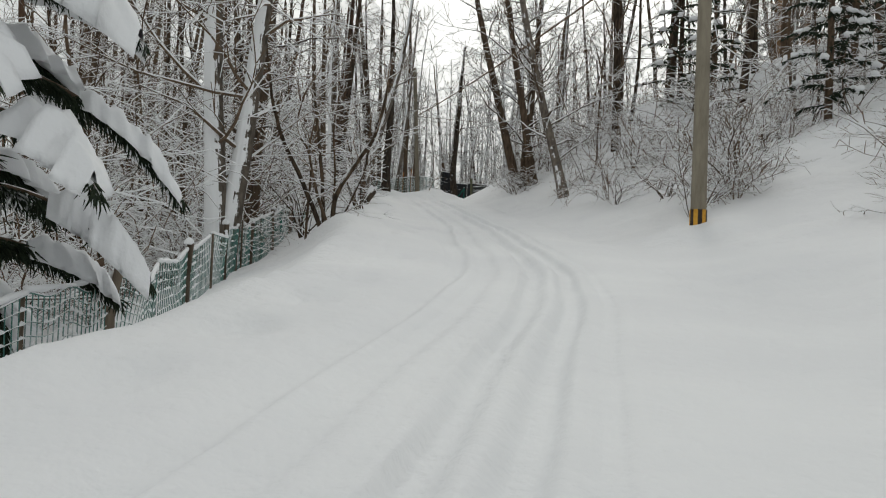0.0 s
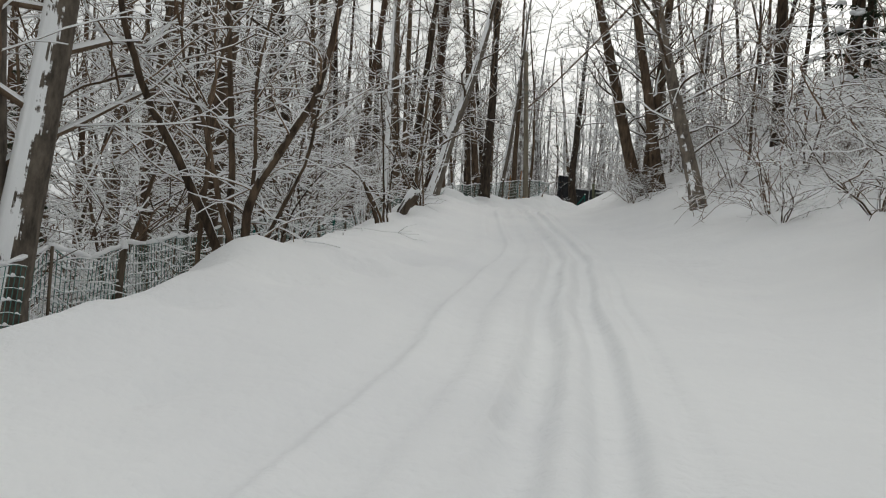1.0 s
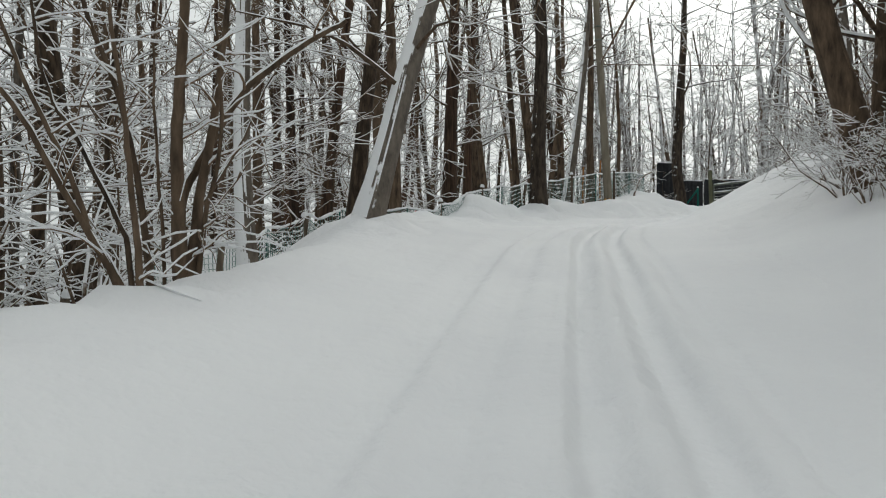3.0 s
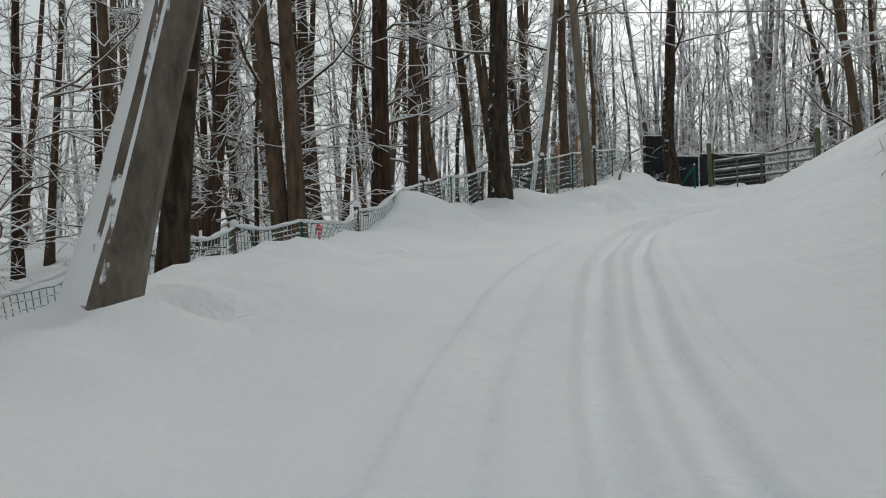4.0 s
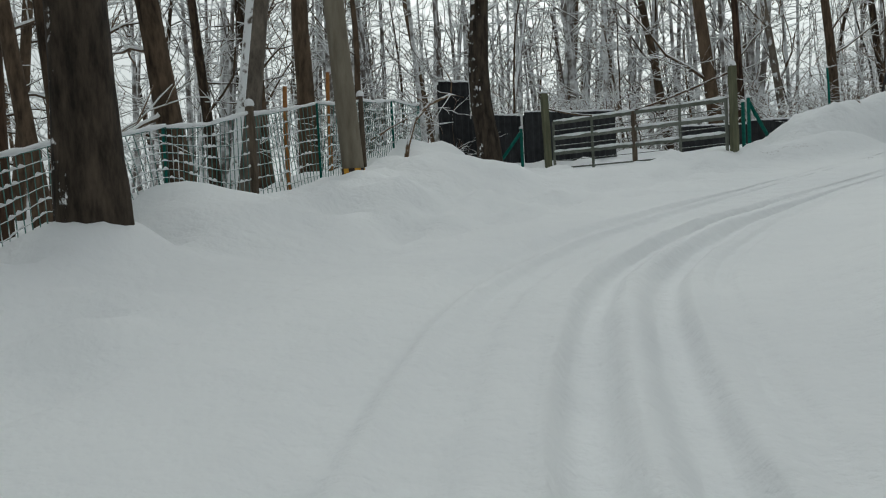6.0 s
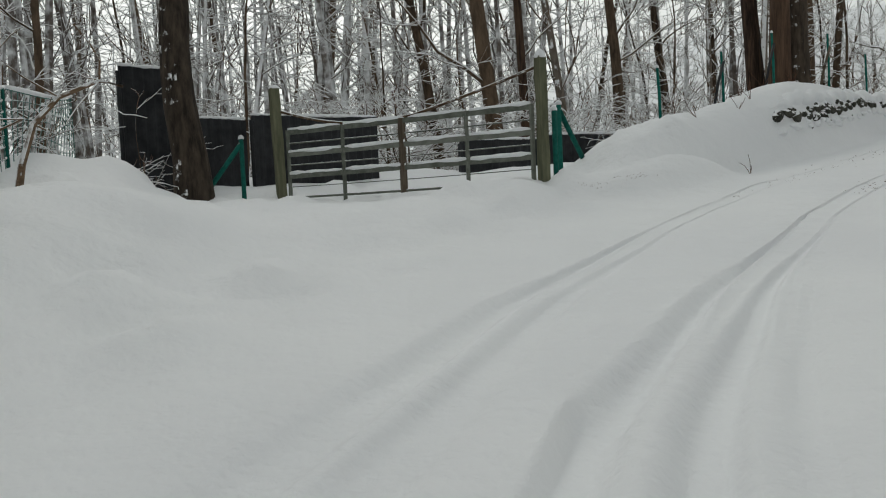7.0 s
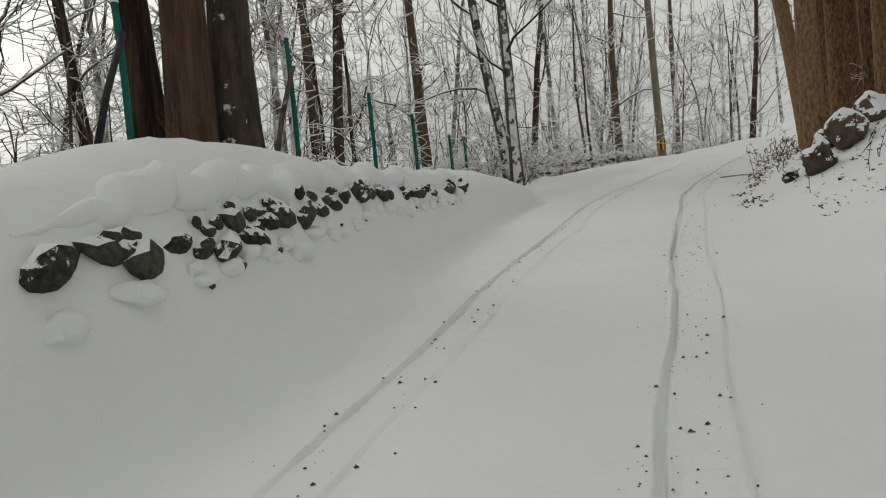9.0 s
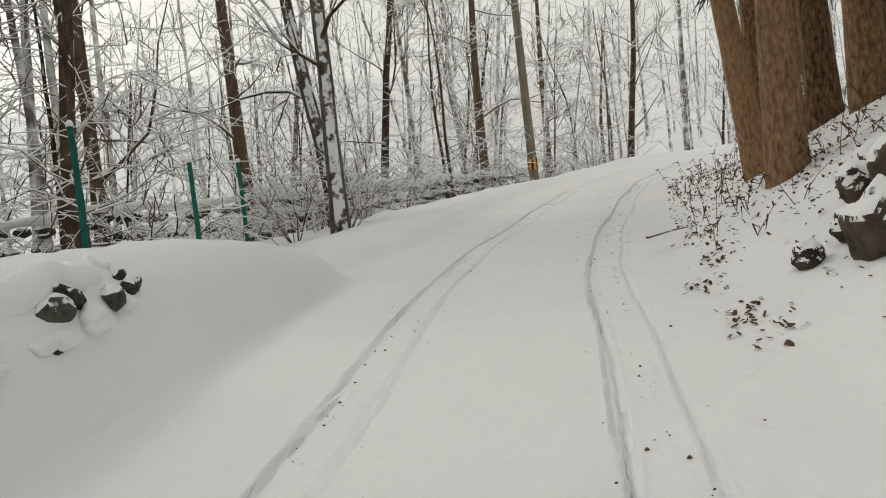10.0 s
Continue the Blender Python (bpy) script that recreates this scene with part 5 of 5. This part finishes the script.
# ---- far woods: too many to count ----
def far_woods():
    rng = np.random.default_rng(77)
    t = Tubes()
    n = 0
    while n < 600:
        a = rng.uniform(-.75, 1.75) if n % 5 else rng.uniform(-1.9, 2.3)
        d = 46 + 130 * rng.random() ** 1.7
        if n > 560:
            a, d = rng.uniform(.08, .4), 40 + 25 * rng.random()
        x, y = 8 + d * math.sin(a), 8 + d * math.cos(a)
        if np.hypot(LINE[:, 0] - x, LINE[:, 1] - y).min() < 12:
            continue
        z = gz(x, y)
        h = rng.uniform(12, 20)
        lx, ly = rng.normal(0, .05, 2)
        sp = wander(rng, (x, y, z - .3), (lx, ly, 1), h, 6, .03)
        t.add(sp, np.linspace(.14, .03, 6) * rng.uniform(.7, 1.5), 4, False)
        for i in range(16):
            q = sp[rng.integers(1, 6)] + (0, 0, rng.uniform(-1, 1))
            w = rng.normal(0, 1, 3)
            w[2] = abs(w[2]) * .6
            br = wander(rng, q, w, rng.uniform(1.5, 3.6), 4, .2, .05)
            t.add(br, (.04, .035, .03, .02), 3, False)
            for k in range(3):
                t.add(wander(rng, br[rng.integers(1, 4)], w / np.linalg.norm(w) + rng.normal(0, .6, 3), rng.uniform(.6, 1.6), 3, .2), (.025, .022, .018), 3, False)
        n += 1
    # grey comes from snow cover and from haze mixed into the twig colour
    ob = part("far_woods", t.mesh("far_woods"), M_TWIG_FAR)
    tagged(ob, "far bare woods on the hillsides, grey with snow and painted-in haze", "woods", kind="stuff")


far_woods()


# ---- small things ----
def broken_stump():
    root = new("broken_stump")
    tagged(root, "broken leaning stump with a thick cap of snow", "stump")
    t = Tubes()
    t.add([(-.14, 0, -.25), (-.07, 0, -.02), (.02, .01, .14), (.12, .01, .29), (.21, .02, .40), (.25, .02, .43)], [.13, .11, .10, .105, .10, .06], 14)
    t.v = [tuple(np.array(v) * (1 + .09 * noise.noise(Vector(v) * 9)) + .012 * noise.noise(Vector(v) * 25)) for v in t.v]
    part("log", t.mesh("log"), M_BARK_FLECK, root)
    t = Tubes()
    t.add([(-.17, 0, .02), (-.10, 0, .14), (-.02, 0, .28), (.07, .01, .42), (.16, .02, .52), (.24, .02, .53), (.30, .02, .48)], [.02, .05, .065, .085, .10, .085, .03], 14)
    t.v = [tuple(np.array(v) * (1 + .10 * noise.noise(Vector(v) * 7 + Vector((3, 1, 2))))) for v in t.v]
    part("snow_cap", t.mesh("snow_cap"), M_SNOW, root, "thick rounded snow")
    t = Tubes()
    t.add([(-.24, -.06, -.2), (-.17, -.06, .06), (-.05, -.05, .28), (.05, -.04, .44)], [.026, .024, .02, .014], 7)
    part("splinter", t.mesh("splinter"), M_BARK_FLECK, root)
    root.matrix_basis = pose(-3.45, -4.55, gz(-3.45, -4.55) + .04, 0, 0, 0)


broken_stump()


def fallen_branch(x, y, pts, r, rz=0, twigs=5):
    t = Tubes()
    t.add(pts, np.linspace(r, r * .35, len(pts)), 6)
    rng = np.random.default_rng(int(x * 10))
    for i in range(twigs):
        q = pts[rng.integers(1, len(pts))]
        t.add(wander(rng, q, rng.normal(0, 1, 3) + (0, 0, .3), .7, 4, .2), (.014, .012, .01, .008), 4, False)
    ob = part("fallen_branch", t.mesh("fallen_branch"), M_TWIG)
    put(ob, x * K, y * K, rz)
    tagged(ob, "snow-coated fallen branch arching out of the snow", "branch")


fallen_branch(4.0, 26.0, [(0, 0, -.1), (.08, 0, .3), (.22, .05, .75), (.5, .1, 1.05), (.95, .1, 1.22), (1.2, .1, 1.15)], .05, -20)
fallen_branch(3.7, 26.2, [(-.9, 0, .05), (-.4, 0, .35), (.1, .0, .62), (.5, .0, .8)], .03, -20)
fallen_branch(24.6, 25.75, [(-1.1, 0, .05), (-.3, 0, .08), (.5, .05, .08), (1.2, .1, .05)], .012, -8, 0)


def beside(u, off):
    """A place at an offset to the right of a station of the road."""
    k = u * 16
    c = [np.interp(k, np.arange(len(LINE)), a) for a in (LINE[:, 0], LINE[:, 1], TAN[:, 0], TAN[:, 1])]
    return np.array((c[0] + c[3] * off, c[1] - c[2] * off))


def leaf_litter():
    """Dead leaves and bark crumbs on the thin snow below the cedars."""
    rng = np.random.default_rng(91)
    clumps = [(22.27, 25.31), (21.15, 24.88), (21.5, 25.0), (23.0, 25.3), (24.3, 25.6)] + [beside(rng.uniform(16.6, 19), rng.uniform(2, 3.6)) / K for i in range(16)]
    vs, fs = [], []
    n = 0
    while n < 2600:
        u = rng.uniform(16.3, 20)
        off = (1.9 if u < 17 else 1.45) + abs(rng.normal(0, 1.5))
        if off > 5:
            continue
        p = beside(u, off)
        if n % 4 == 0:
            p = np.array(clumps[n // 4 % len(clumps)]) * K + rng.normal(0, .10, 2) * (1.8, 1)
        s = rng.uniform(.008, .023)
        m = Euler((rng.uniform(-.7, .7), rng.uniform(-.7, .7), rng.uniform(0, 6.3))).to_matrix()
        o = len(vs)
        c = Vector((p[0], p[1], gz(*p) + .012))
        for q in ((-1.4, 0, .1), (-.3, -.7, 0), (.8, -.4, .25), (1.5, 0, .1), (.7, .6, .3), (-.4, .7, .1)):
            vs.append(tuple(c + m @ (Vector(q) * s)))
        fs += [(o, o + 1, o + 5), (o + 1, o + 2, o + 4, o + 5), (o + 2, o + 3, o + 4)]
        n += 1
    for i in range(900):
        u = rng.uniform(14, 19.5)
        p = beside(u, (.73 if i % 3 else -.66) + rng.normal(0, .13))
        s = .003 + .009 * rng.random() ** 3
        o = len(vs)
        z = gz(*p)
        for q in ((-1, -.6, .2), (1, -.8, .1), (.8, .9, .2), (-.7, .8, .1), (0, 0, 1.2)):
            vs.append((p[0] + q[0] * s, p[1] + q[1] * s, z + q[2] * s))
        fs += [(o, o + 1, o + 4), (o + 1, o + 2, o + 4), (o + 2, o + 3, o + 4), (o + 3, o, o + 4)]
    for i in range(70):
        a = rng.random()
        p = np.array((9.6 + 1.05 * a, 24.64 - .16 * a + .06 * math.sin(9 * a))) * K + rng.normal(0, .035, 2)
        s = rng.uniform(.003, .008)
        o = len(vs)
        z = gz(*p)
        for q in ((-1, -.6, -.3), (1, -.8, -.3), (.8, .9, -.3), (-.7, .8, -.3), (.1, 0, 1)):
            vs.append((p[0] + q[0] * s, p[1] + q[1] * s, z + q[2] * s))
        fs += [(o, o + 1, o + 4), (o + 1, o + 2, o + 4), (o + 2, o + 3, o + 4), (o + 3, o, o + 4)]
    ob = part("leaf_litter", mesh_of("leaf_litter", vs, fs, False), M_LEAF)
    tagged(ob, "brown dead leaves strewn over thin snow", "leaf litter", kind="stuff")


leaf_litter()


def weed_tufts():
    """Dry stalks with withered leaves along the foot of the slope."""
    rng = np.random.default_rng(95)
    t = Tubes()
    for i in range(150):
        u = rng.uniform(16.5, 19.5)
        p = beside(u, 1.5 + rng.uniform(0, 3))
        z = gz(*p)
        sp = wander(rng, (p[0], p[1], z - .03), (rng.normal(0, .4), rng.normal(0, .4), 1), rng.uniform(.2, .55), 4, .15)
        t.add(sp, (.004, .004, .003, .003), 3, False)
        for j in range(4):
            q = sp[rng.integers(1, 4)]
            t.add([q, q + rng.normal(0, .025, 3), q + rng.normal(0, .045, 3) - (0, 0, .02)], (.003, .009, .003), 3, False)
    for i in range(18):
        a, b = RIDGE[3 + i % 6], RIDGE[4 + i % 6]
        p = (a + (b - a) * rng.random())[:2] + rng.normal(0, .35, 2)
        base = np.array((p[0], p[1], gz(*p) - .03))
        for j in range(3):
            sp = wander(rng, base, (rng.normal(0, .35), rng.normal(0, .35), 1), rng.uniform(.15, .42), 4, .15)
            t.add(sp, (.006, .005, .005, .003), 3, False)
    ob = part("dry_weeds", t.mesh("dry_weeds"), M_LEAF)
    tagged(ob, "withered brown weeds poking out of the snow", "weeds", kind="stuff")


weed_tufts()
